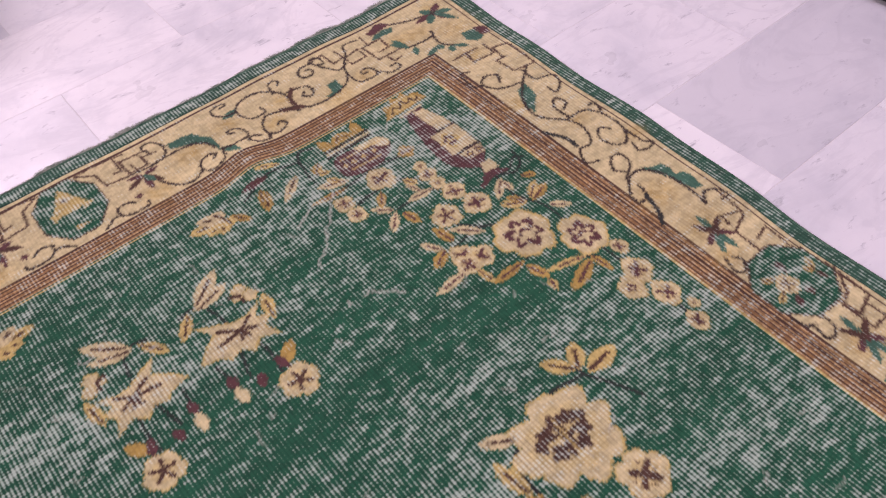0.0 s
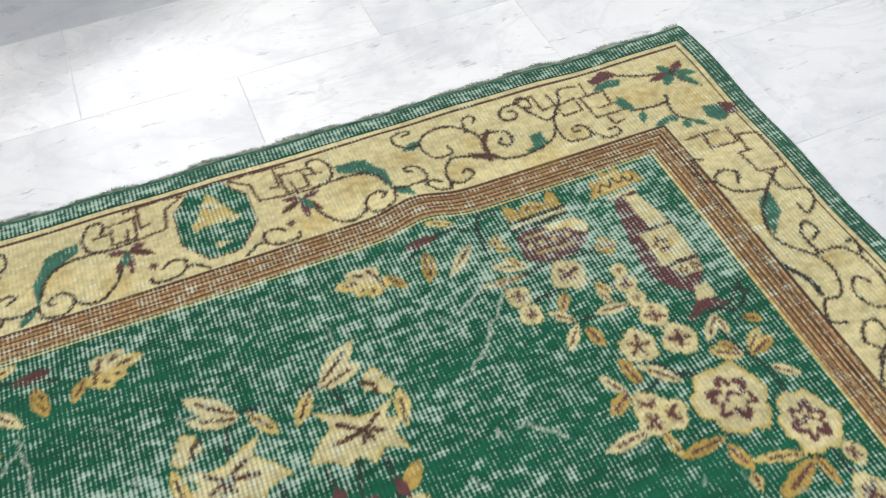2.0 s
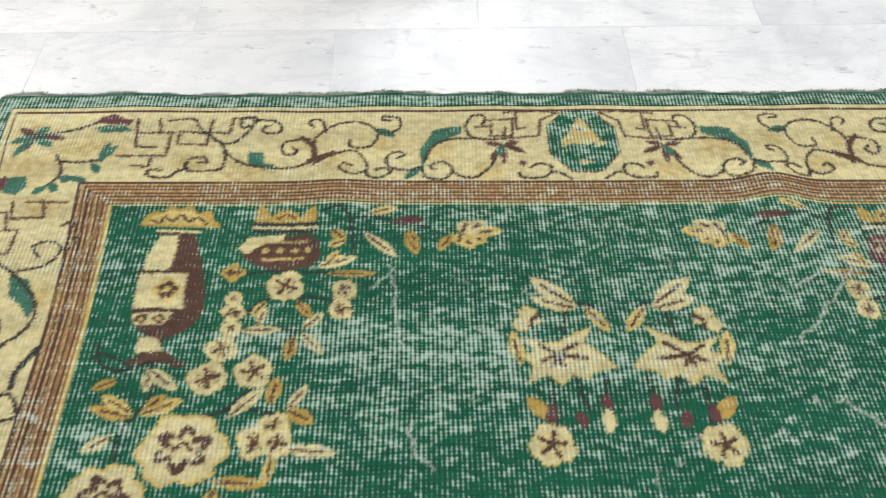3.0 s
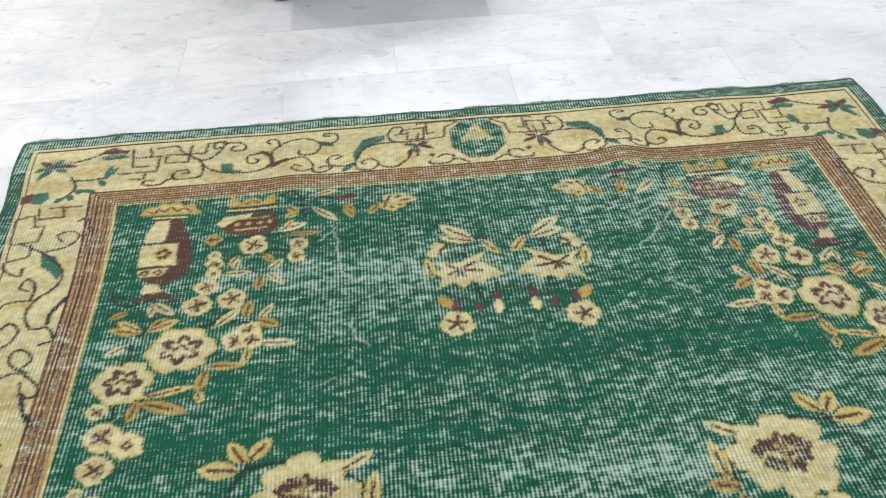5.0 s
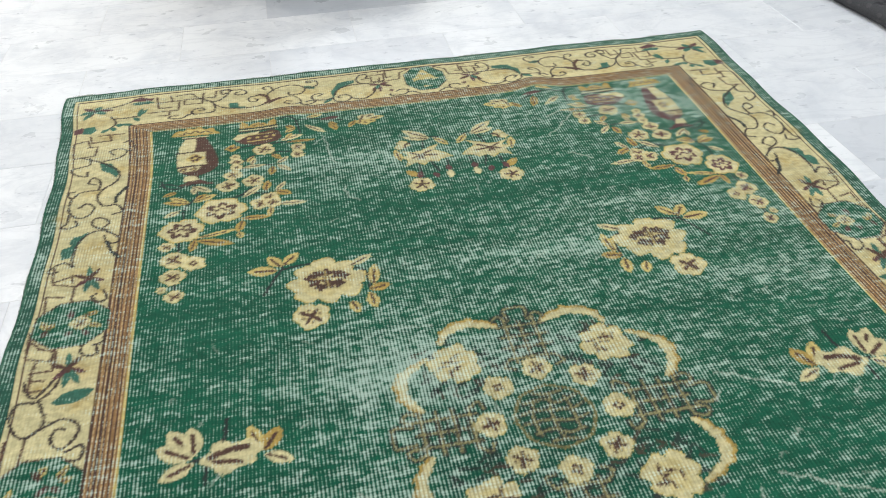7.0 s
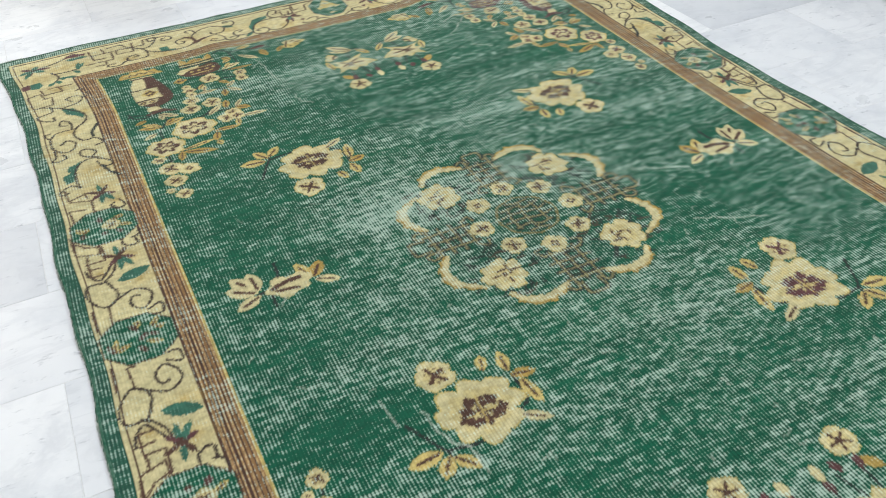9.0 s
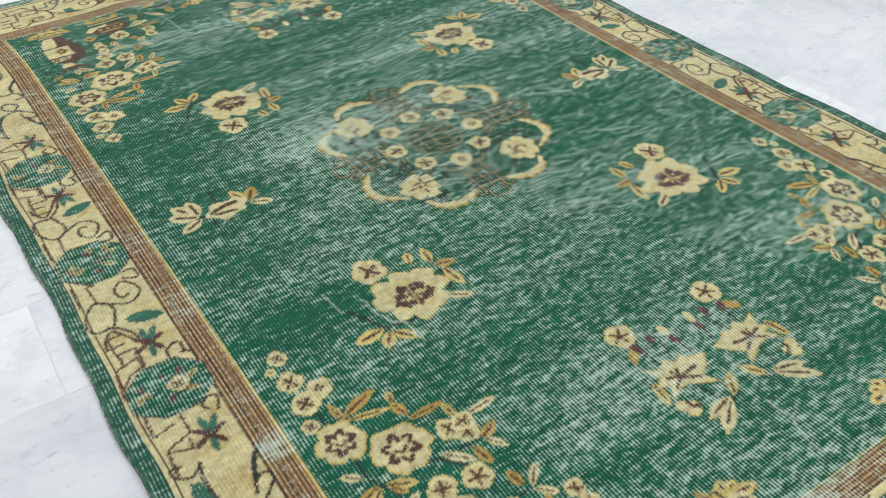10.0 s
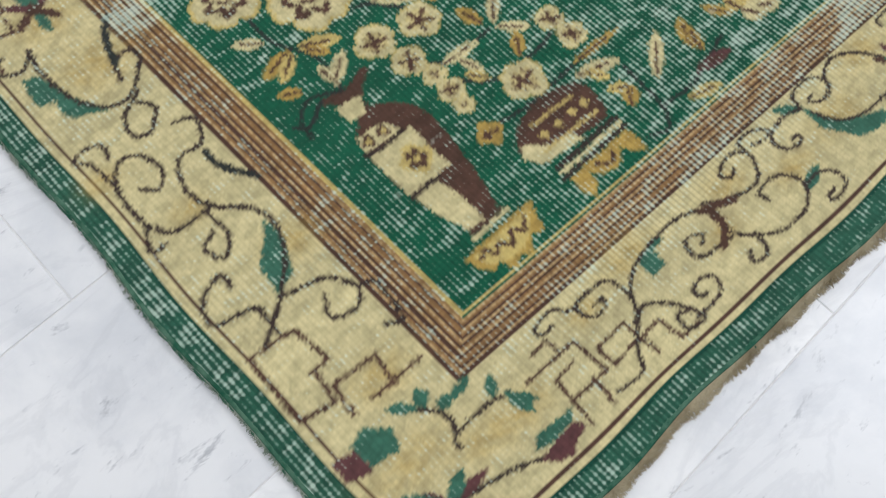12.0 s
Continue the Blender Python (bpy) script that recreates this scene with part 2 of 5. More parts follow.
class Pen:
    """Dyes knots in one mirrored quarter of the plan."""

    def __init__(self, sx=1, sy=1, own=0, fade=0.0):
        self.sx, self.sy, self.own, self.fade = sx, sy, own, fade

    def window(self, u0, u1, v0, v1, pad=0.006):
        a, b = sorted((self.sx * u0, self.sx * u1))
        c, d = sorted((self.sy * v0, self.sy * v1))
        i0, i1 = np.searchsorted(US, (a - pad, b + pad))
        j0, j1 = np.searchsorted(VS, (c - pad, d + pad))
        w = (slice(j0, j1), slice(i0, i1))
        return w, self.sx * JU[w], self.sy * JV[w]

    def dye(self, w, sd, colour, strength=1.0):
        a = np.clip(0.5 - sd / STEP, 0, 1)
        colour = np.array(colour) * (1 - self.fade) + np.array(CREAM) * 0.75 * self.fade
        k = (a * strength)[..., None]
        DYE[w] = DYE[w] * (1 - k) + colour * k
        if self.own is not None:
            OWNER[w] = np.where(a > 0.5, self.own, OWNER[w])

    def blob(self, u, v, r, colour, n=5, amp=0.1, rot=0.0, ry=None, strength=1.0, scallop=False):
        ry = ry or r
        w, x, y = self.window(u - r * 1.4, u + r * 1.4, v - ry * 1.4, v + ry * 1.4)
        x, y = (x - u) / r, (y - v) / ry
        rad, ang = np.hypot(x, y), np.arctan2(y, x)
        lobes = 2 * np.abs(np.cos((n * ang + rot) / 2)) ** 0.7 - 1 if scallop else np.cos(n * ang + rot)
        if scallop:
            lobes = lobes + 0.45 * np.sin(3 * ang + 977 * u + self.sx) + 0.35 * np.sin(11 * ang + 733 * v + self.sy)
        self.dye(w, (rad - 1 - amp * lobes) * min(r, ry), colour, strength)

    def line(self, pts, colour=UMBER, width=0.005, curved=True, strength=1.0):
        p = spline(pts) if curved else np.array(pts, float)
        h = width / 2
        w, x, y = self.window(p[:, 0].min() - h, p[:, 0].max() + h, p[:, 1].min() - h, p[:, 1].max() + h)
        sd = np.full(x.shape, 9.0)
        for (ax, ay), (bx, by) in zip(p, p[1:]):
            dx, dy = bx - ax, by - ay
            t = np.clip(((x - ax) * dx + (y - ay) * dy) / (dx * dx + dy * dy + 1e-12), 0, 1)
            np.minimum(sd, np.hypot(x - ax - t * dx, y - ay - t * dy), out=sd)
        self.dye(w, sd - h, colour, strength)

    def leaf(self, u0, v0, u1, v1, wide, colour=SAND, vein=BROWN):
        """A pointed leaf or petal from its stalk to its tip, with a vein."""
        w, x, y = self.window(min(u0, u1) - wide, max(u0, u1) + wide, min(v0, v1) - wide, max(v0, v1) + wide)
        dx, dy = u1 - u0, v1 - v0
        ll = math.hypot(dx, dy)
        t = ((x - u0) * dx + (y - v0) * dy) / ll**2
        d = np.abs((x - u0) * dy - (y - v0) * dx) / ll
        half = wide / 2 * np.sin(np.pi * np.clip(t, 0, 1)) ** 0.75
        self.dye(w, np.where((t > 0) & (t < 1), d - half, 0.02), colour)
        if vein is not None:
            self.line([(u0 + dx * 0.12, v0 + dy * 0.12), (u0 + dx * 0.72, v0 + dy * 0.72)], vein, max(0.004, wide * 0.22), False)

    def poly(self, pts, colour, strength=1.0):
        p = np.array(pts, float)
        w, x, y = self.window(p[:, 0].min(), p[:, 0].max(), p[:, 1].min(), p[:, 1].max())
        sd, inside = np.full(x.shape, 9.0), np.zeros(x.shape, bool)
        for (ax, ay), (bx, by) in zip(p, np.roll(p, -1, 0)):
            dx, dy = bx - ax, by - ay
            t = np.clip(((x - ax) * dx + (y - ay) * dy) / (dx * dx + dy * dy + 1e-12), 0, 1)
            np.minimum(sd, np.hypot(x - ax - t * dx, y - ay - t * dy), out=sd)
            if dy:
                inside ^= ((ay > y) != (by > y)) & (x < ax + (y - ay) * dx / dy)
        self.dye(w, np.where(inside, -sd, sd), colour, strength)

    def stain(self, u, v, r, colour, k):
        """A soft, uneven patch of another dye lot."""
        w, x, y = self.window(u - 2 * r, u + 2 * r, v - 2 * r, v + 2 * r)
        a = k * np.exp(-(((x - u) / r) ** 2) - ((y - v) / (0.75 * r)) ** 2) * np.clip(0.75 + 0.35 * np.sin(x * 210 + 3 * np.sin(y * 90)) * np.sin(y * 170), 0, 1)
        DYE[w] = DYE[w] * (1 - a[..., None]) + np.array(colour) * a[..., None]

    # -- figures --
    def bloom(self, u, v, r, rot=0.3, heart=BROWN, edge=SAND, kind="cross", n=5):
        """A small open flower: pale petals with dark marks at the heart."""
        self.blob(u, v, r, edge, n, 0.10, rot, None, 1.0, True)
        self.blob(u, v, r * 0.93, CREAM, n, 0.11, rot, None, 1.0, True)
        self.blob(u, v, r * 0.58, SAND, n, 0.14, rot, None, 0.45, True)
        if kind == "cross":
            odd = random.Random(int(u * 9000) + 7 * int(v * 9000) + 3 * self.sx + self.sy)
            for k in range(4):
                a, ll = rot + 0.4 + k * math.pi / 2 + odd.uniform(-0.25, 0.25), r * odd.uniform(0.46, 0.66)
                self.line([(u + 0.12 * r * math.cos(a), v + 0.12 * r * math.sin(a)), (u + ll * math.cos(a), v + ll * math.sin(a))], heart, max(0.005, r * odd.uniform(0.2, 0.34)), False)
                a += 0.75
                self.blob(u + 0.5 * r * math.cos(a), v + 0.5 * r * math.sin(a), r * 0.09, heart, 3, 0.3, a, None, 0.8)
        elif kind == "star":
            for k in range(n):
                a = rot + k * 2 * math.pi / n
                self.line([(u, v), (u + 0.62 * r * math.cos(a), v + 0.62 * r * math.sin(a))], heart, max(0.0055, r * 0.22), False)
        elif kind == "dot":
            self.blob(u, v, r * 0.35, heart, 4, 0.25, rot)
            self.blob(u, v, r * 0.12, CREAM, 4, 0.1)

    def rose(self, u, v, rx, ry, rot=0.0, heart=BROWN):
        """A full rose: scalloped pale petals with curled dark marks round an open heart."""
        self.blob(u, v, rx, SAND, 6, 0.09, rot, ry, 1.0, True)
        self.blob(u, v, rx * 0.90, CREAM, 6, 0.09, rot, ry * 0.90, 1.0, True)
        for k in range(6):
            a = rot + k * math.pi / 3
            c, s = math.cos(a), math.sin(a)
            c2, s2 = math.cos(a + 0.65), math.sin(a + 0.65)
            self.line([(u + 0.38 * rx * c, v + 0.38 * ry * s), (u + 0.62 * rx * math.cos(a + 0.3), v + 0.62 * ry * math.sin(a + 0.3)), (u + 0.50 * rx * c2, v + 0.50 * ry * s2)], heart, 0.008 if k % 2 else 0.011)
        self.line([(u - 0.2 * rx, v), (u, v + 0.16 * ry), (u + 0.2 * rx, v)], heart, 0.006)

    def star_bloom(self, u, v, r, rot=0.0, heart=BROWN):
        """A large six-petalled flower with a dark, notched heart."""
        self.blob(u, v, r, SAND, 8, 0.13, rot, r * 0.9, 1.0, True)
        self.blob(u, v, r * 0.95, CREAM, 8, 0.13, rot, r * 0.86, 1.0, True)
        self.blob(u, v, r * 0.70, SAND, 8, 0.14, rot, r * 0.62, 0.4, True)
        for k, (x, y) in enumerate(((-0.42, 0.30), (-0.20, 0.36), (0.12, 0.36), (0.36, 0.26), (0.48, 0.02), (0.30, -0.16), (0.06, -0.36), (-0.12, -0.18), (-0.36, -0.06), (0.02, 0.06))):
            c, d = math.cos(rot), math.sin(rot)
            self.blob(u + r * (c * x - d * y), v + 0.9 * r * (d * x + c * y), r * (0.17 if k % 3 else 0.14), heart, 4, 0.22, 3 * k)
        self.line([(u - 0.4 * r, v + 0.05 * r), (u + 0.4 * r, v + 0.12 * r)], SAND, 0.0038, False, 0.8)
        self.line([(u - 0.05 * r, v - 0.4 * r), (u + 0.03 * r, v + 0.42 * r)], SAND, 0.0038, False, 0.8)


# ground colours of the bands
D = np.maximum(np.abs(U) - FU, np.abs(V) - FV)
EB = np.maximum((np.abs(U) - FU - GUARD) / 0.15, (np.abs(V) - FV - GUARD) / 0.20)
DYE[:] = GREEN
g = (D >= 0) & (D < GUARD)
phase = np.clip(D / GUARD, 0, 1) * 6.0
stripe = np.abs(phase - np.round(phase))
dash = np.sin(np.where(np.abs(U) - FU > np.abs(V) - FV, V, U) * 2 * math.pi / 0.016 + np.floor(phase) * 2.1) > -0.4
for mask, colour in ((g, TAN), (g & (stripe < 0.20), BROWN), (g & (stripe > 0.34) & dash, srgb(196, 164, 116)), (g & (stripe > 0.34) & ~dash, srgb(170, 136, 92)), (D >= GUARD, CREAM), (np.abs(D - GUARD) < 0.003, BROWN), (np.abs(D + 0.003) < 0.002, SAND), (np.abs(EB - 0.925) < 0.014, BROWN), (EB > 1.0, srgb(40, 92, 74)), (np.abs(EB - 1.0) < 0.016, DEEP)):
    DYE[mask] = colour
OWNER[g] = 1
OWNER[(D >= GUARD) & (EB <= 1)] = 2
OWNER[EB > 1] = 3


def bouquet_corner(sx, sy):
    """The tall vase, its pot-stand and the flowers that spring from it, in one corner of the field."""
    p = Pen(sx, sy, owner("vase_figure", "cream and plum-brown woven vase on an ochre stand"))
    dark = PLUM if sx > 0 and sy > 0 else BROWN
    # stand: a fringed cloud shape against the guard stripe
    p.poly([(0.722, 1.200), (0.716, 1.222), (0.704, 1.234), (0.693, 1.228), (0.684, 1.247), (0.668, 1.238), (0.652, 1.247), (0.640, 1.228), (0.620, 1.234), (0.614, 1.212), (0.602, 1.194), (0.660, 1.196)], OCHRE)
    p.poly([(0.712, 1.205), (0.704, 1.222), (0.682, 1.234), (0.654, 1.234), (0.632, 1.220), (0.616, 1.200), (0.660, 1.202)], SAND)
    p.line([(0.706, 1.212), (0.694, 1.206), (0.688, 1.220), (0.676, 1.210), (0.664, 1.224), (0.652, 1.208), (0.640, 1.218), (0.626, 1.204)], BROWN, 0.0052)
    p.line([(0.694, 1.188), (0.634, 1.185)], CREAM, 0.006, False)
    p.line([(0.690, 1.181), (0.640, 1.179)], dark, 0.006, False)
    # body: the shaded side is dark, the lit side cream
    p.poly(spline([(0.687, 1.181), (0.645, 1.178), (0.627, 1.127), (0.613, 1.061), (0.612, 1.019), (0.624, 0.995), (0.645, 0.977), (0.660, 0.968), (0.654, 0.950), (0.636, 0.931), (0.690, 0.936), (0.681, 0.953), (0.684, 0.977), (0.708, 1.004), (0.712, 1.076), (0.705, 1.127), (0.690, 1.176)]), dark)
    p.poly([(0.690, 1.176), (0.664, 1.178), (0.664, 1.140), (0.670, 1.102), (0.708, 1.102), (0.706, 1.128)], CREAM)
    p.poly([(0.711, 1.096), (0.642, 1.097), (0.644, 1.060), (0.640, 1.026), (0.711, 1.026)], CREAM)
    p.poly([(0.711, 1.019), (0.652, 1.021), (0.664, 0.998), (0.704, 0.996)], CREAM)
    p.poly([(0.694, 0.974), (0.669, 0.974), (0.662, 0.960), (0.656, 0.950), (0.694, 0.946)], CREAM)
    p.blob(0.668, 1.064, 0.021, SAND, 4, 0.12, 0.4)
    for a in (0.5, 1.7, 2.9, 4.2, 5.3):
        p.blob(0.668 + 0.010 * math.cos(a), 1.064 + 0.011 * math.sin(a), 0.0058, dark, 3, 0.2, a)
    p.line([(0.712, 1.100), (0.664, 1.100)], UMBER, 0.006, False)
    p.line([(0.712, 1.022), (0.690, 1.026), (0.652, 1.023)], UMBER, 0.006)
    for u in (0.696, 0.672):
        p.blob(u, 1.008, 0.0085, dark, 3, 0.15)
        p.blob(u, 1.008, 0.0035, SAND, 3, 0.1)
    p.line([(0.698, 0.930), (0.665, 0.936), (0.628, 0.926)], dark, 0.011)

    p = Pen(sx, sy, owner("pot_figure", "low dark woven pot on a cream and ochre stand"))
    p.poly([(0.551, 1.206), (0.552, 1.230), (0.546, 1.246), (0.532, 1.232), (0.528, 1.216), (0.518, 1.228), (0.500, 1.234), (0.484, 1.226), (0.478, 1.214), (0.470, 1.230), (0.456, 1.242), (0.452, 1.226), (0.452, 1.204)], OCHRE)
    p.line([(0.514, 1.214), (0.500, 1.224), (0.488, 1.214)], BROWN, 0.005)
    p.line([(0.556, 1.202), (0.450, 1.199)], UMBER, 0.006, False)
    p.line([(0.554, 1.194), (0.452, 1.192)], CREAM, 0.006, False)
    p.line([(0.552, 1.186), (0.450, 1.184)], UMBER, 0.007, False)
    p.poly(spline([(0.572, 1.150), (0.556, 1.170), (0.500, 1.174), (0.456, 1.174), (0.442, 1.140), (0.453, 1.112), (0.504, 1.102), (0.549, 1.115), (0.570, 1.140)]), dark)
    p.poly([(0.574, 1.150), (0.558, 1.172), (0.500, 1.178), (0.506, 1.164), (0.536, 1.158), (0.552, 1.142), (0.562, 1.136)], CREAM)
    p.line([(0.548, 1.160), (0.462, 1.162)], SAND, 0.0045, False, 0.8)
    p.line([(0.532, 1.124), (0.468, 1.126)], SAND, 0.0045, False, 0.8)
    for u in (0.530, 0.506, 0.482, 0.462):
        p.blob(u, 1.143, 0.0055, SAND, 4, 0.2, 0.8, None, 0.8)

    p = Pen(sx, sy, owner("flower_bouquet", "woven bouquet of cream roses and ochre leaves"))
    for pts in ([(0.668, 0.930), (0.660, 0.872), (0.687, 0.815), (0.687, 0.761)], [(0.693, 0.700), (0.694, 0.640)], [(0.702, 0.540), (0.696, 0.500)], [(0.585, 0.836), (0.543, 0.854), (0.474, 0.842)], [(0.560, 0.846), (0.530, 0.880), (0.504, 0.905)], [(0.552, 1.013), (0.520, 1.044), (0.453, 1.049), (0.417, 1.042)], [(0.575, 1.090), (0.520, 1.100), (0.440, 1.096), (0.352, 1.092)], [(0.575, 0.960), (0.540, 0.985), (0.470, 0.985)], [(0.745, 0.960), (0.738, 0.930), (0.710, 0.915), (0.672, 0.930)], [(0.700, 0.925), (0.735, 0.945), (0.752, 0.935)], [(0.668, 0.672), (0.640, 0.690)], [(0.585, 0.760), (0.566, 0.745)]):
        p.line(pts, INK, 0.0052)
    p.rose(0.603, 0.791, 0.056, 0.052, 0.25, dark)
    p.rose(0.690, 0.722, 0.047, 0.045, 0.8, dark)
    for u, v, r, k in ((0.492, 1.070, 0.028, "cross"), (0.399, 1.061, 0.019, "cross"), (0.402, 1.024, 0.018, "cross"), (0.570, 1.046, 0.013, "dot"), (0.567, 1.019, 0.017, "cross"), (0.567, 0.989, 0.015, "dot"), (0.576, 0.953, 0.022, "cross"), (0.588, 0.902, 0.026, "cross"), (0.524, 0.914, 0.027, "star"), (0.508, 0.802, 0.024, "cross"), (0.484, 0.824, 0.022, "cross"), (0.478, 0.800, 0.022, "cross"), (0.720, 0.662, 0.017, "cross"), (0.702, 0.608, 0.028, "cross"), (0.660, 0.587, 0.025, "dot"), (0.702, 0.545, 0.026, "cross"), (0.723, 0.503, 0.011, "dot"), (0.696, 0.476, 0.020, "cross")):
        p.bloom(u, v, r, 0.3 + 9 * u, dark, SAND, k, 4 if k == "cross" else 5)
    p.blob(0.576, 1.097, 0.017, OCHRE, 4, 0.15)
    p.blob(0.581, 1.097, 0.006, dark, 4, 0.3)
    p.blob(0.569, 1.099, 0.005, dark, 4, 0.3)
    for u0, v0, u1, v1, wd, c in ((0.552, 0.839, 0.504, 0.886, 0.020, CREAM), (0.495, 0.855, 0.486, 0.907, 0.022, OCHRE), (0.468, 0.852, 0.442, 0.892, 0.017, CREAM), (0.470, 0.852, 0.428, 0.830, 0.024, OCHRE), (0.466, 0.791, 0.392, 0.785, 0.020, CREAM), (0.482, 0.784, 0.487, 0.742, 0.017, SAND), (0.461, 0.987, 0.427, 1.018, 0.017, CREAM), (0.460, 0.982, 0.424, 0.944, 0.019, CREAM), (0.470, 0.975, 0.478, 0.932, 0.022, OCHRE), (0.552, 0.985, 0.492, 0.988, 0.018, CREAM), (0.530, 0.990, 0.518, 1.030, 0.014, CREAM), (0.520, 1.040, 0.540, 1.012, 0.016, SAND), (0.472, 1.042, 0.446, 1.008, 0.019, OCHRE), (0.445, 1.108, 0.382, 1.128, 0.022, CREAM), (0.430, 1.112, 0.412, 1.140, 0.016, SAND), (0.430, 1.094, 0.348, 1.094, 0.013, OCHRE), (0.678, 0.839, 0.735, 0.855, 0.022, OCHRE), (0.678, 0.845, 0.722, 0.874, 0.020, SAND), (0.694, 0.812, 0.732, 0.786, 0.019, CREAM), (0.668, 0.843, 0.615, 0.868, 0.024, SAND), (0.664, 0.850, 0.640, 0.876, 0.018, OCHRE), (0.657, 0.684, 0.566, 0.703, 0.016, SAND), (0.656, 0.674, 0.572, 0.645, 0.026, OCHRE), (0.658, 0.680, 0.668, 0.632, 0.018, OCHRE), (0.552, 0.736, 0.566, 0.690, 0.022, OCHRE), (0.558, 0.744, 0.482, 0.741, 0.019, OCHRE), (0.562, 0.690, 0.556, 0.664, 0.018, SAND), (0.672, 0.920, 0.625, 0.882, 0.020, CREAM), (0.668, 0.916, 0.668, 0.880, 0.016, CREAM), (0.708, 0.900, 0.738, 0.884, 0.018, OCHRE)):
        p.leaf(u0, v0, u1, v1, wd, c, dark)
    # leaf branch that trails along the guard stripe
    p = Pen(sx, sy, owner("leaf_branch", "woven branch with ochre and cream leaves"))
    for pts in ([(0.440, 1.230), (0.415, 1.238), (0.398, 1.215), (0.392, 1.175), (0.388, 1.140)], [(0.398, 1.212), (0.340, 1.214), (0.265, 1.190)]):
        p.line(pts, INK, 0.0052)
    for u0, v0, u1, v1, wd, c in ((0.372, 1.180, 0.318, 1.128, 0.020, CREAM), (0.366, 1.226, 0.318, 1.238, 0.018, SAND), (0.330, 1.206, 0.270, 1.212, 0.018, PLUM), (0.305, 1.180, 0.284, 1.134, 0.022, OCHRE), (0.300, 1.190, 0.285, 1.150, 0.016, OCHRE), (0.425, 1.186, 0.402, 1.162, 0.022, OCHRE), (0.402, 1.164, 0.430, 1.150, 0.016, SAND)):
        p.leaf(u0, v0, u1, v1, wd, c, BROWN)
    for a, ll in ((3.6, 0.048), (3.05, 0.070), (2.55, 0.054), (4.2, 0.042), (2.0, 0.034), (4.9, 0.028)):
        p.leaf(0.215, 1.180, 0.215 + ll * math.cos(a), 1.180 + ll * math.sin(a) * 0.9, 0.028, SAND if a > 3 else CREAM, BROWN)
    p.leaf(0.228, 1.178, 0.252, 1.142, 0.018, OCHRE, BROWN)


def rose_spray(sx, sy):
    """A large notched flower with leaves and one small bloom, between corner and medallion."""
    p = Pen(sx, sy, owner("rose_spray", "large cream woven flower with ochre leaves"))
    heart = PLUM if sx > 0 and sy < 0 else BROWN
    for pts in ([(0.510, 0.440), (0.480, 0.500), (0.465, 0.532), (0.478, 0.570)], [(0.463, 0.522), (0.405, 0.530), (0.370, 0.515)], [(0.320, 0.500), (0.285, 0.480), (0.280, 0.420)]):
        p.line(pts, INK, 0.006)
    p.star_bloom(0.371, 0.463, 0.078, 0.35, heart)
    p.bloom(0.412, 0.354, 0.037, 0.2, heart, SAND, "cross", 5)
    for u0, v0, u1, v1, wd, c in ((0.468, 0.532, 0.497, 0.575, 0.030, SAND), (0.464, 0.536, 0.428, 0.578, 0.028, SAND), (0.475, 0.520, 0.545, 0.528, 0.034, SAND), (0.315, 0.505, 0.264, 0.536, 0.024, CREAM), (0.272, 0.428, 0.262, 0.500, 0.026, SAND), (0.285, 0.414, 0.236, 0.424, 0.026, OCHRE), (0.283, 0.405, 0.276, 0.352, 0.026, SAND), (0.325, 0.385, 0.312, 0.345, 0.024, SAND)):
        p.leaf(u0, v0, u1, v1, wd, c, BROWN)


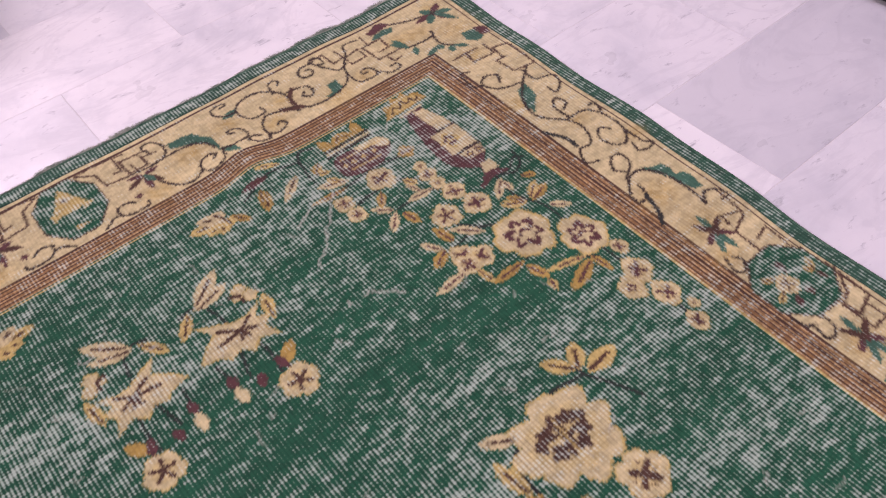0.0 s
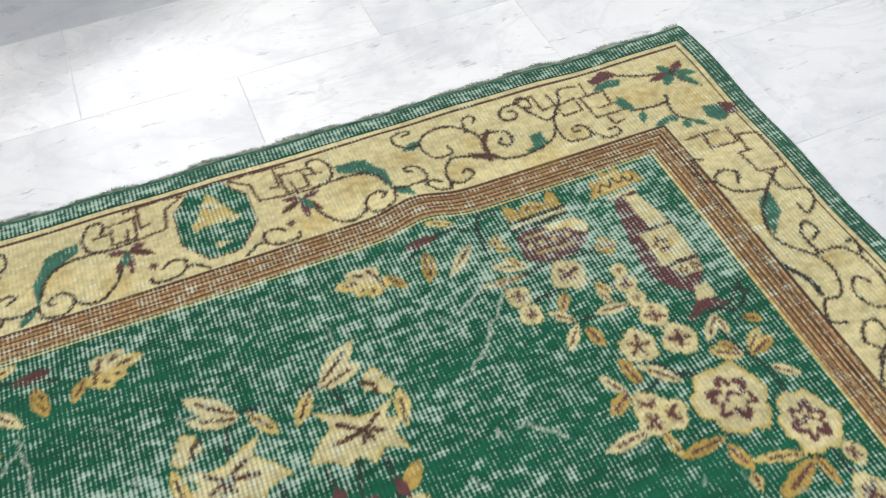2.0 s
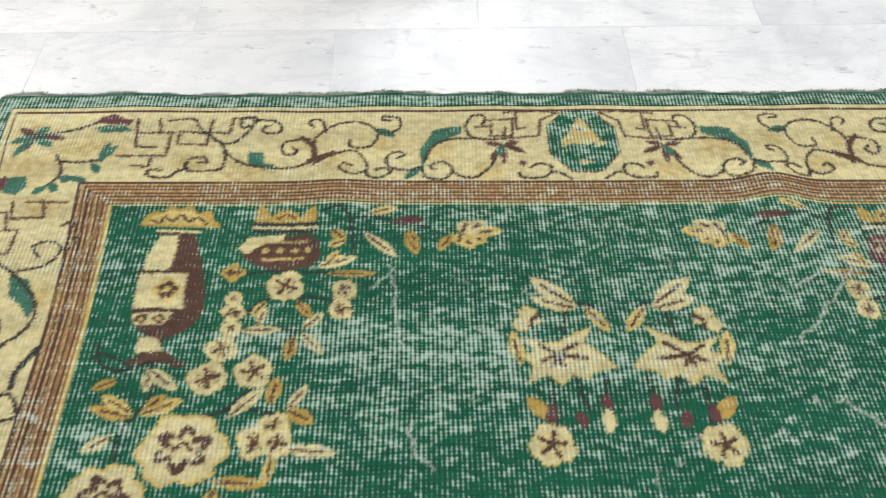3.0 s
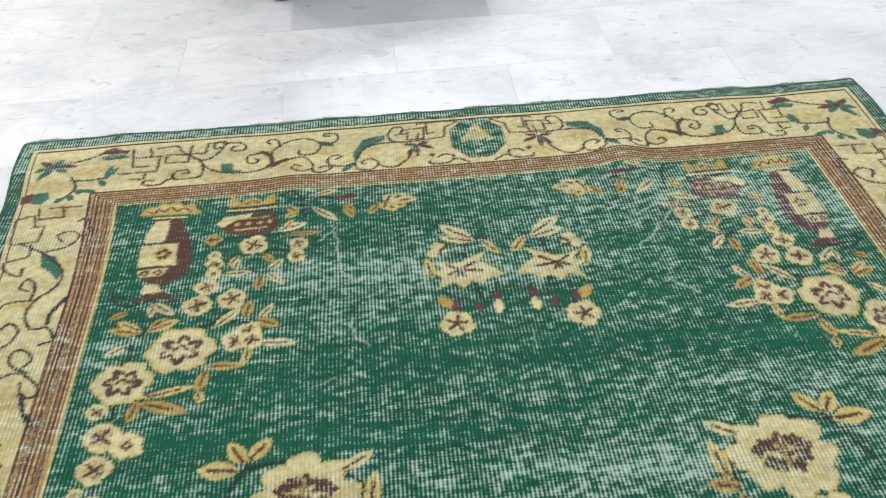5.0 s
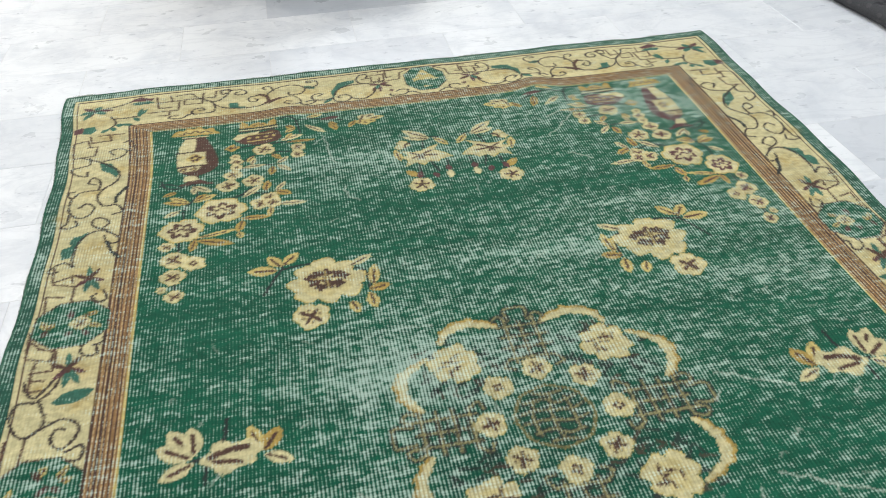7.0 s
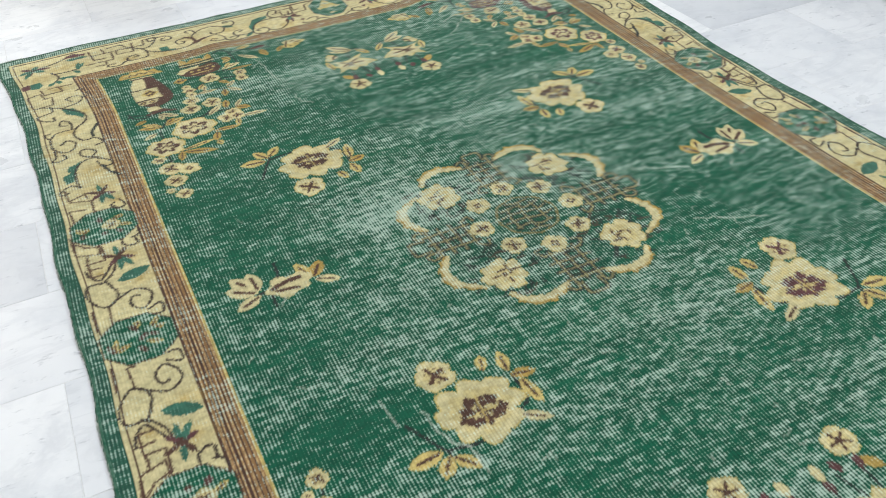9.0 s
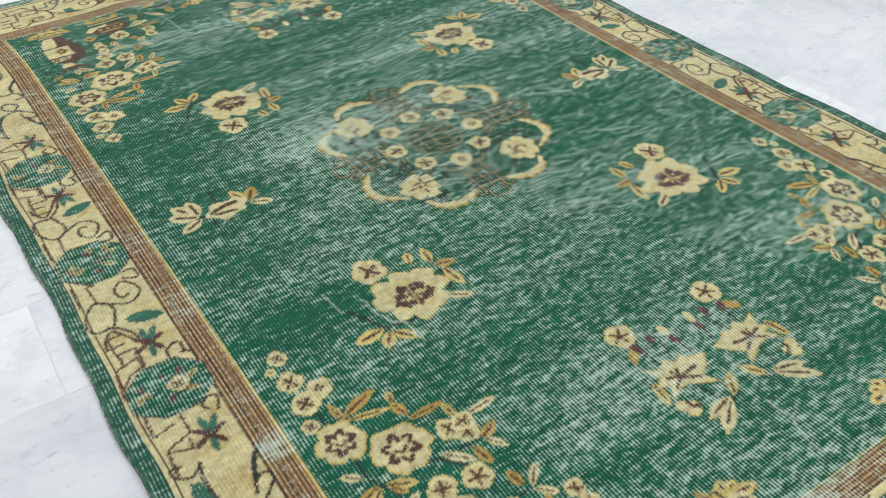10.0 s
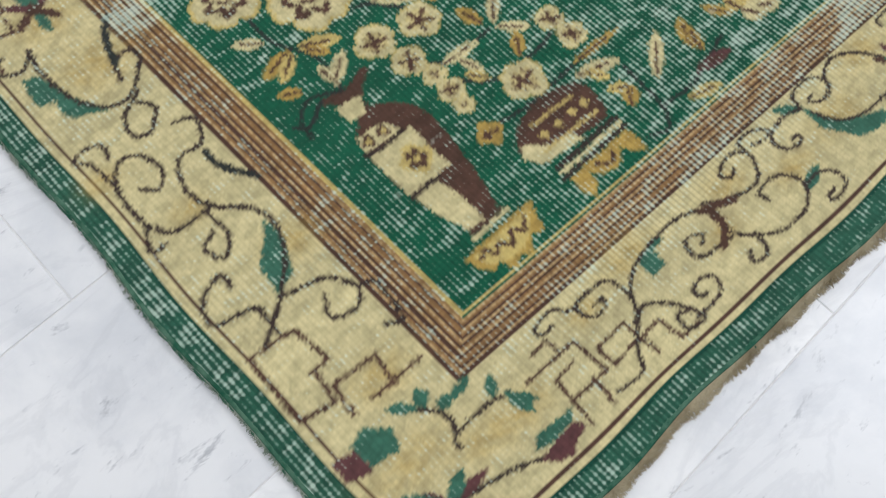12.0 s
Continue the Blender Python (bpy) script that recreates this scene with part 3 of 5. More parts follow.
def end_group(sy):
    """The pair of broken blossoms at the middle of each end of the field."""
    for sx in (-1, 1):
        p = Pen(sx, sy, owner("blossom_spray", "cream woven blossom with buds"))
        c = 0.016 * sx
        for pts in ([(0.030, 1.030), (0.055, 1.035), (0.075, 1.020), (0.085, 0.970)], [(0.100, 0.930), (0.108, 0.880), (0.105, 0.830)], [(0.075, 0.910), (0.060, 0.850)], [(0.125, 0.940), (0.165, 0.945)], [(0.030, 0.905), (0.034, 0.870)]):
            p.line([(a + c, b) for a, b in pts], INK, 0.0052)
        # two-lobed bud above, leaf towards the middle, hooked petal outside
        for u0, v0, u1, v1, wd, k in ((0.058, 1.030, 0.126, 1.086, 0.030, CREAM), (0.058, 1.026, 0.126, 1.046, 0.026, CREAM), (0.046, 1.030, 0.012, 0.982, 0.022, SAND), (0.150, 0.925, 0.160, 0.985, 0.022, SAND)):
            p.leaf(u0 + c, v0, u1 + c, v1, wd, k, BROWN)
        for du, dv, r in ((0.134, 1.016, 0.014), (0.144, 0.996, 0.013), (0.122, 1.004, 0.008)):
            p.blob(du + c, dv, r, SAND, 5, 0.1, du * 90)
            p.blob(du + c, dv, r * 0.82, CREAM, 5, 0.1, du * 90)
        p.line([(0.114 + c, 1.012), (0.128 + c, 1.006), (0.130 + c, 0.990)], BROWN, 0.007)
        petals = [(0.146, 0.976), (0.112, 0.962), (0.092, 0.966), (0.070, 0.978), (0.038, 0.994), (0.056, 0.964), (0.034, 0.948), (0.010, 0.920), (0.044, 0.912), (0.056, 0.898), (0.076, 0.908), (0.094, 0.890), (0.112, 0.908), (0.144, 0.892), (0.132, 0.922), (0.148, 0.940), (0.128, 0.950)]
        p.poly([(a + c, b) for a, b in petals], SAND)
        p.poly([(0.088 + 0.92 * (a - 0.088) + c, 0.932 + 0.90 * (b - 0.932)) for a, b in petals], CREAM)
        for a, ll, wd in ((0.7, 0.032, 0.007), (2.5, 0.040, 0.008), (3.3, 0.044, 0.008), (4.4, 0.022, 0.008), (5.0, 0.024, 0.006), (5.8, 0.026, 0.007)):
            p.line([(0.096 + c, 0.942), (0.096 + c + ll * math.cos(a), 0.942 + 0.85 * ll * math.sin(a))], BROWN, wd, False)
        p.bloom(0.117 + c, 0.798, 0.030, 0.5, BROWN, SAND, "star", 5)
        p.leaf(0.116 + c, 0.836, 0.146 + c, 0.872, 0.024, OCHRE, None)
        p.leaf(0.108 + c, 0.862, 0.118 + c, 0.826, 0.016, PLUM, None)
        p.leaf(0.034 + c, 0.878, 0.034 + c, 0.848, 0.018, PLUM, None)
        p.leaf(0.034 + c, 0.852, 0.036 + c, 0.814, 0.020, CREAM, None)
        p.leaf(0.076 + c, 0.850, 0.068 + c, 0.822, 0.017, PLUM, None)


def side_spray(sx):
    """The small broken branch at the middle of each long side."""
    p = Pen(sx, 1, owner("side_spray", "small woven branch with cream blossoms"))
    p.line([(0.620, -0.030), (0.615, 0.016), (0.590, 0.060), (0.585, 0.105)], INK, 0.007)
    p.line([(0.640, 0.020), (0.600, 0.020), (0.560, 0.040), (0.520, 0.030)], INK, 0.008)
    for u0, v0, u1, v1, wd, c in ((0.640, 0.030, 0.690, 0.095, 0.042, CREAM), (0.640, 0.030, 0.648, 0.098, 0.036, CREAM), (0.645, 0.025, 0.708, 0.060, 0.040, CREAM), (0.640, 0.015, 0.700, -0.012, 0.032, CREAM), (0.525, 0.022, 0.545, 0.082, 0.030, SAND), (0.520, 0.020, 0.490, 0.070, 0.034, OCHRE), (0.520, 0.014, 0.468, -0.010, 0.026, CREAM)):
        p.leaf(u0, v0, u1, v1, wd, c, BROWN)
    p.blob(0.580, 0.020, 0.045, CREAM, 5, 0.14, 0.6, 0.034)
    p.blob(0.545, 0.030, 0.022, CREAM, 4, 0.12)
    p.line([(0.612, 0.022), (0.580, 0.034), (0.550, 0.036)], BROWN, 0.013)
    p.line([(0.605, 0.012), (0.575, 0.008), (0.560, 0.004)], BROWN, 0.009)


def medallion():
    """Four flowers in cloud-like crescents, four fret panels on the axes and a ring of eight blossoms round a knot."""
    p = Pen(1, 1, owner("medallion", "round woven medallion with cream flowers and lattice"))
    p.own = None
    p.blob(0, 0, 0.255, DEEP, 8, 0.04, 0, None, 0.35)
    p.own = len(OWNERS) - 1
    rnd = random.Random(3)
    FRET = srgb(164, 154, 104)
    for k in range(4):
        c, s = round(math.cos(k * math.pi / 2)), round(math.sin(k * math.pi / 2))
        place = lambda pts: [(c * x - s * y, s * x + c * y) for x, y in pts]
        frets = [([(0.150, -0.044), (0.150, 0.044)], 0), ([(0.180, -0.048), (0.180, 0.048)], 0), ([(0.210, -0.048), (0.210, 0.048)], 0), ([(0.240, -0.044), (0.240, 0.044)], 0), ([(0.140, -0.030), (0.262, -0.030)], 0), ([(0.140, 0.030), (0.262, 0.030)], 0), ([(0.150, 0.0), (0.250, 0.0)], 0),
                 ([(0.240, 0.044), (0.262, 0.052), (0.272, 0.036), (0.256, 0.026)], 1), ([(0.240, -0.044), (0.262, -0.052), (0.272, -0.036), (0.256, -0.026)], 1), ([(0.256, 0.020), (0.290, 0.022), (0.294, 0.0), (0.290, -0.022), (0.256, -0.020)], 1), ([(0.150, 0.044), (0.130, 0.058), (0.122, 0.040)], 1), ([(0.150, -0.044), (0.130, -0.058), (0.122, -0.040)], 1)]
        for pts, bent in frets:
            p.line(place(pts), INK, 0.0125, bool(bent), 0.9)
        for pts, bent in frets:
            p.line(place(pts), FRET, 0.0040, bool(bent), 0.8)
        for j in range(5):
            x = 0.157 + 0.018 * j
            p.line(place([(x, -0.026), (x + 0.004, 0.026)]), UMBER, 0.0050, False, 0.7)
    for sx, sy in ((1, 1), (-1, 1), (1, -1), (-1, -1)):
        q = Pen(sx, sy, p.own)
        for i in range(34):
            a, r = rnd.uniform(0, 6.28), rnd.uniform(0.045, 0.088)
            x, y = 0.142 + r * math.cos(a), 0.150 + r * math.sin(a)
            q.line([(x, y), (x + rnd.uniform(-0.016, 0.016), y + rnd.uniform(-0.012, 0.012)), (x + rnd.uniform(-0.022, 0.022), y + rnd.uniform(-0.018, 0.018))], INK if i % 4 else BROWN, 0.0062, True, 0.75)
        # two crescents of cloud round each flower
        for crescent in ([(0.236, 0.054), (0.258, 0.084), (0.264, 0.122), (0.250, 0.150), (0.206, 0.180)], [(0.168, 0.222), (0.148, 0.252), (0.112, 0.266), (0.076, 0.260), (0.050, 0.248)]):
            run = spline(crescent)
            n = len(run)
            q.line(run + (run - np.array([0.12, 0.13])) * 0.045, UMBER, 0.0055, False)
            for i, (x, y) in enumerate(run):
                fat = math.sin(math.pi * (i + 0.6) / (n + 0.2)) ** 0.6
                q.blob(x, y, 0.0035 + 0.0095 * fat * (0.8 + 0.3 * math.sin(1.9 * i)), OCHRE, 3, 0.2, i)
            for i, (x, y) in enumerate(run):
                fat = math.sin(math.pi * (i + 0.6) / (n + 0.2)) ** 0.6
                q.blob(x - 0.004 * (x > 0.2), y - 0.004 * (y > 0.2), 0.0025 + 0.0072 * fat * (0.8 + 0.3 * math.sin(1.9 * i)), CREAM, 3, 0.2, i)
        for r, col in ((0.046, SAND), (0.043, CREAM)):
            q.blob(0.151, 0.160, r, col, 7, 0.13, 0.4 + sx, None, 1.0, True)
        q.blob(0.151, 0.160, 0.030, SAND, 6, 0.14, 1.0, None, 0.45, True)
        for k in range(9):
            x0, y0 = 0.151 + rnd.uniform(-0.020, 0.020), 0.160 + rnd.uniform(-0.018, 0.018)
            if k % 2:
                x1, y1 = x0 + rnd.choice((-1, 1)) * rnd.uniform(0.010, 0.022), y0 + rnd.uniform(-0.003, 0.003)
            else:
                x1, y1 = x0 + rnd.uniform(-0.004, 0.004), y0 + rnd.choice((-1, 1)) * rnd.uniform(0.008, 0.018)
            q.line([(x0, y0), (x1, y1)], BROWN, 0.0052, False)
    for k in range(8):
        a = math.pi / 4 * k
        p.bloom(0.118 * math.cos(a), 0.119 * math.sin(a), 0.027, a, BROWN, SAND, "dot" if k % 3 == 0 else "cross", 5)
    p.blob(0, 0, 0.074, srgb(140, 124, 76), 8, 0.02, 0.2, None, 0.85)
    p.blob(0, 0, 0.068, srgb(24, 78, 58), 8, 0.02, 0.2)
    knot = ([(-0.060, 0.010), (-0.030, 0.016), (0.030, 0.010), (0.058, 0.020)], [(-0.050, 0.034), (-0.010, 0.040), (0.010, 0.028), (0.048, 0.040)], [(-0.058, -0.012), (-0.020, -0.008), (0.025, -0.016), (0.060, -0.008)], [(-0.044, -0.036), (-0.012, -0.030), (0.014, -0.042), (0.044, -0.036)], [(-0.026, 0.056), (0.0, 0.050), (0.026, 0.056)], [(-0.020, -0.056), (0.006, -0.054), (0.024, -0.058)], [(-0.036, -0.040), (-0.040, 0.0), (-0.030, 0.040)], [(0.036, -0.038), (0.034, 0.0), (0.030, 0.040)], [(0.0, -0.050), (-0.006, 0.0), (0.004, 0.050)])
    for pts in knot:
        p.line(pts, INK, 0.0110, True, 0.9)
    for pts in knot:
        p.line(pts, srgb(150, 142, 96), 0.0040, True, 0.85)


def end_strip(sx, sy):
    """Half of an end border, from the corner to the middle octagon: key pattern, scrolls and leaves."""
    p = Pen(sx, sy, 2)
    at = lambda pts: [(u + 0.012 * sx, v) for u, v in pts]
    for u, v, r in ((0.477, 1.397, 0.022), (0.576, 1.328, 0.034), (0.348, 1.397, 0.026), (0.255, 1.382, 0.034), (0.159, 1.331, 0.030), (0.666, 1.346, 0.022), (0.426, 1.346, 0.026), (0.800, 1.390, 0.030)):
        p.stain(u, v, r * 1.15, OCHRE, 0.7)
    p.poly(at([(0.291, 1.331), (0.294, 1.382), (0.282, 1.403), (0.270, 1.430), (0.252, 1.439), (0.216, 1.442), (0.219, 1.421), (0.246, 1.409), (0.273, 1.385), (0.282, 1.361), (0.288, 1.334)]), TEAL)
    p.leaf(*at([(0.290, 1.340)])[0], *at([(0.320, 1.306)])[0], 0.016, TEAL, None)
    p.poly(at([(0.588, 1.376), (0.564, 1.373), (0.561, 1.346), (0.543, 1.343), (0.546, 1.334), (0.576, 1.337), (0.588, 1.349)]), TEAL)
    p.leaf(*at([(0.378, 1.438)])[0], *at([(0.336, 1.416)])[0], 0.018, TEAL, None)
    for pts in (
        [(0.768, 1.466), (0.762, 1.391), (0.732, 1.388)],
        [(0.762, 1.427), (0.708, 1.427)],
        [(0.732, 1.466), (0.729, 1.424)],
        [(0.711, 1.427), (0.714, 1.367), (0.789, 1.367)],
        [(0.735, 1.361), (0.738, 1.340), (0.762, 1.343)],
        [(0.654, 1.424), (0.699, 1.430), (0.699, 1.397), (0.654, 1.394), (0.654, 1.421), (0.651, 1.460)],
        [(0.654, 1.427), (0.621, 1.424), (0.618, 1.466), (0.588, 1.466)],
        [(0.177, 1.457), (0.123, 1.460)],
        [(0.162, 1.448), (0.165, 1.415), (0.129, 1.415)],
        [(0.138, 1.436), (0.141, 1.412)],
        [(0.192, 1.439), (0.165, 1.442)],
        [(0.123, 1.463), (0.126, 1.409), (0.078, 1.415), (0.072, 1.457), (0.039, 1.478)],
        [(0.117, 1.478), (0.117, 1.433), (0.102, 1.436)],
        [(0.138, 1.478), (0.075, 1.484), (0.039, 1.478)],
    ):
        p.line(at(pts), BROWN, 0.0052, False)
    for pts in (
        [(0.720, 1.460), (0.681, 1.463), (0.669, 1.439), (0.654, 1.421), (0.639, 1.406), (0.624, 1.379), (0.624, 1.346), (0.633, 1.331), (0.672, 1.328), (0.681, 1.334), (0.681, 1.349), (0.672, 1.361), (0.654, 1.361), (0.651, 1.349), (0.663, 1.349)],
        [(0.717, 1.331), (0.735, 1.331), (0.735, 1.316), (0.705, 1.313), (0.693, 1.328), (0.678, 1.334)],
        [(0.645, 1.406), (0.618, 1.397), (0.597, 1.421), (0.585, 1.448), (0.582, 1.466), (0.597, 1.469), (0.606, 1.460), (0.603, 1.439), (0.591, 1.445)],
        [(0.588, 1.460), (0.567, 1.460), (0.549, 1.457), (0.537, 1.439), (0.546, 1.424), (0.567, 1.427), (0.567, 1.442), (0.558, 1.445)],
        [(0.624, 1.376), (0.603, 1.352), (0.567, 1.337), (0.519, 1.334), (0.489, 1.346), (0.477, 1.361)],
        [(0.486, 1.409), (0.525, 1.403), (0.534, 1.385), (0.525, 1.367), (0.507, 1.376), (0.516, 1.388)],
        [(0.474, 1.355), (0.480, 1.403), (0.462, 1.433), (0.432, 1.454), (0.390, 1.451), (0.369, 1.421), (0.384, 1.388), (0.417, 1.388), (0.417, 1.406)],
        [(0.483, 1.442), (0.492, 1.454), (0.483, 1.463), (0.468, 1.457), (0.462, 1.427)],
        [(0.477, 1.343), (0.450, 1.364), (0.411, 1.376), (0.390, 1.352), (0.387, 1.328), (0.408, 1.316), (0.432, 1.328), (0.426, 1.343), (0.414, 1.337)],
        [(0.387, 1.325), (0.381, 1.310), (0.360, 1.310), (0.345, 1.325), (0.357, 1.334), (0.372, 1.328)],
        [(0.291, 1.337), (0.312, 1.328), (0.348, 1.337), (0.351, 1.364), (0.333, 1.376), (0.321, 1.367), (0.333, 1.361)],
        [(0.348, 1.460), (0.363, 1.463), (0.357, 1.472), (0.333, 1.466), (0.330, 1.442), (0.345, 1.427), (0.366, 1.427)],
        [(0.291, 1.331), (0.282, 1.310), (0.252, 1.307), (0.237, 1.325), (0.243, 1.343), (0.261, 1.349), (0.276, 1.337), (0.267, 1.331)],
        [(0.237, 1.325), (0.222, 1.313), (0.198, 1.310), (0.174, 1.331), (0.159, 1.358)],
        [(0.285, 1.352), (0.273, 1.385), (0.246, 1.406), (0.201, 1.409), (0.165, 1.406), (0.129, 1.409)],
        [(0.180, 1.445), (0.174, 1.463), (0.180, 1.472), (0.198, 1.469), (0.210, 1.442), (0.201, 1.415), (0.174, 1.406)],
        [(0.120, 1.322), (0.114, 1.310), (0.081, 1.310), (0.066, 1.322), (0.066, 1.340), (0.087, 1.343), (0.099, 1.334)],
        [(0.066, 1.322), (0.051, 1.322), (0.030, 1.307)],
    ):
        p.line(at(pts), UMBER, 0.0056)
    p.line(at([(0.486, 1.350), (0.446, 1.370)]), BROWN, 0.013, False)
    p.line(at([(0.500, 1.412), (0.480, 1.388), (0.478, 1.362)]), BROWN, 0.011)
    u, v = at([(0.144, 1.392)])[0]
    for du, dv, c in ((0.034, 0.006, PLUM), (0.026, -0.040, BROWN), (0.0, -0.048, PLUM), (-0.042, -0.022, BROWN), (-0.030, 0.008, PLUM), (0.012, -0.030, TEAL)):
        p.leaf(u, v, u + du, v + dv, 0.013, c, None)
    p.blob(*at([(0.112, 1.345)])[0], 0.007, PLUM, 4, 0.2)


def corner_sprig(sx, sy):
    """The flowering twig set across each corner of the border."""
    p = Pen(sx, sy, 2)
    for u, v, r in ((0.915, 1.340, 0.045), (0.850, 1.385, 0.030), (0.925, 1.440, 0.025)):
        p.stain(u, v, r, OCHRE, 0.6)
    for pts in ([(0.905, 1.425), (0.879, 1.430), (0.852, 1.439), (0.815, 1.460)], [(0.873, 1.370), (0.867, 1.355), (0.834, 1.352), (0.798, 1.358)], [(0.867, 1.355), (0.861, 1.334), (0.864, 1.313), (0.878, 1.293)]):
        p.line(pts, UMBER, 0.0058)
    for u, v, wd, c in ((0.947, 1.444, 0.017, PLUM), (0.865, 1.415, 0.017, PLUM), (0.899, 1.447, 0.018, TEAL), (0.957, 1.402, 0.018, TEAL), (0.935, 1.378, 0.017, PLUM), (0.886, 1.392, 0.020, TEAL), (0.947, 1.364, 0.014, TEAL)):
        p.leaf(0.918, 1.421, u, v, wd, c, None)
    p.blob(0.916, 1.421, 0.007, UMBER, 4, 0.3)
    p.poly([(0.826, 1.456), (0.812, 1.474), (0.796, 1.480), (0.780, 1.468), (0.762, 1.464), (0.768, 1.448), (0.790, 1.450)], PLUM)
    p.poly([(0.822, 1.444), (0.800, 1.450), (0.772, 1.446), (0.758, 1.432), (0.784, 1.430), (0.812, 1.428)], TEAL)
    for u0, v0, u1, v1, wd in ((0.801, 1.352, 0.792, 1.404, 0.016), (0.800, 1.360, 0.780, 1.394, 0.013), (0.815, 1.352, 0.800, 1.322, 0.015), (0.862, 1.312, 0.842, 1.308, 0.020), (0.850, 1.314, 0.815, 1.304, 0.015), (0.870, 1.300, 0.864, 1.276, 0.017), (0.876, 1.294, 0.900, 1.272, 0.013)):
        p.leaf(u0, v0, u1, v1, wd, TEAL, None)
    p.poly([(0.915, 1.318), (0.945, 1.312), (0.948, 1.276), (0.925, 1.270), (0.908, 1.290)], TEAL)
    p.poly([(0.945, 1.318), (0.972, 1.304), (0.970, 1.276), (0.946, 1.282)], PLUM)


def octagon(u, v, ru, rv, sx, sy, flower):
    p = Pen(sx, sy, owner("octagon", "green woven octagon with a small flower"))
    def eight(k):
        a, b = ru * k, rv * k
        return [(u + x * a, v + y * b) for x, y in ((1, 0.42), (0.42, 1), (-0.42, 1), (-1, 0.42), (-1, -0.42), (-0.42, -1), (0.42, -1), (1, -0.42))]
    p.poly(eight(1.05), BROWN)
    p.poly(eight(1.0), GREEN)
    if flower == "heart":
        p.poly([(u, v + 0.80 * rv), (u + 0.014, v + 0.50 * rv), (u + 0.032, v + 0.02 * rv), (u + 0.016, v - 0.14 * rv), (u - 0.016, v - 0.14 * rv), (u - 0.030, v + 0.05 * rv), (u - 0.014, v + 0.50 * rv)], SAND)
        p.blob(u, v + 0.36 * rv, 0.009, CREAM, 4, 0.1)
        p.blob(u, v + 0.36 * rv, 0.005, BROWN, 4, 0.1)
        for dx in (-0.030, 0.030):
            p.blob(u + dx, v - 0.1 * rv, 0.009, SAND, 3, 0.3)
        p.blob(u, v - 0.72 * rv, 0.012, OCHRE, 3, 0.3, 0, 0.005)
    else:
        if flower == "flower":
            p.bloom(u - 0.016, v, 0.019, 0.4, BROWN, SAND, "cross", 4)
            tufts = ((-0.020, 0.018, -0.048, 0.030, OCHRE), (-0.030, -0.004, -0.058, -0.018, SAND), (0.004, 0.016, 0.006, 0.042, PLUM), (0.046, -0.010, 0.058, 0.016, SAND), (0.046, -0.010, 0.032, 0.006, OCHRE), (0.0, -0.020, 0.006, -0.040, BROWN), (-0.022, -0.022, -0.036, -0.042, PLUM), (0.044, -0.012, 0.052, -0.034, BROWN))
        else:
            tufts = ((0.050, -0.026, 0.040, 0.014, SAND), (0.050, -0.026, 0.016, -0.010, OCHRE), (0.050, -0.026, 0.060, 0.004, BROWN), (0.0, 0.030, -0.010, 0.054, SAND), (-0.004, 0.020, 0.010, 0.046, BROWN), (-0.030, 0.022, -0.046, 0.050, SAND), (-0.034, 0.016, -0.056, 0.020, OCHRE), (-0.012, -0.014, -0.044, -0.030, SAND), (0.0, -0.010, -0.020, 0.010, PLUM), (0.004, -0.024, -0.010, -0.046, BROWN), (-0.040, -0.004, -0.020, 0.004, BROWN))
        for du, dv, eu, ev, c in tufts:
            p.leaf(u + du, v + dv, u + eu, v + ev, 0.013, c, BROWN)


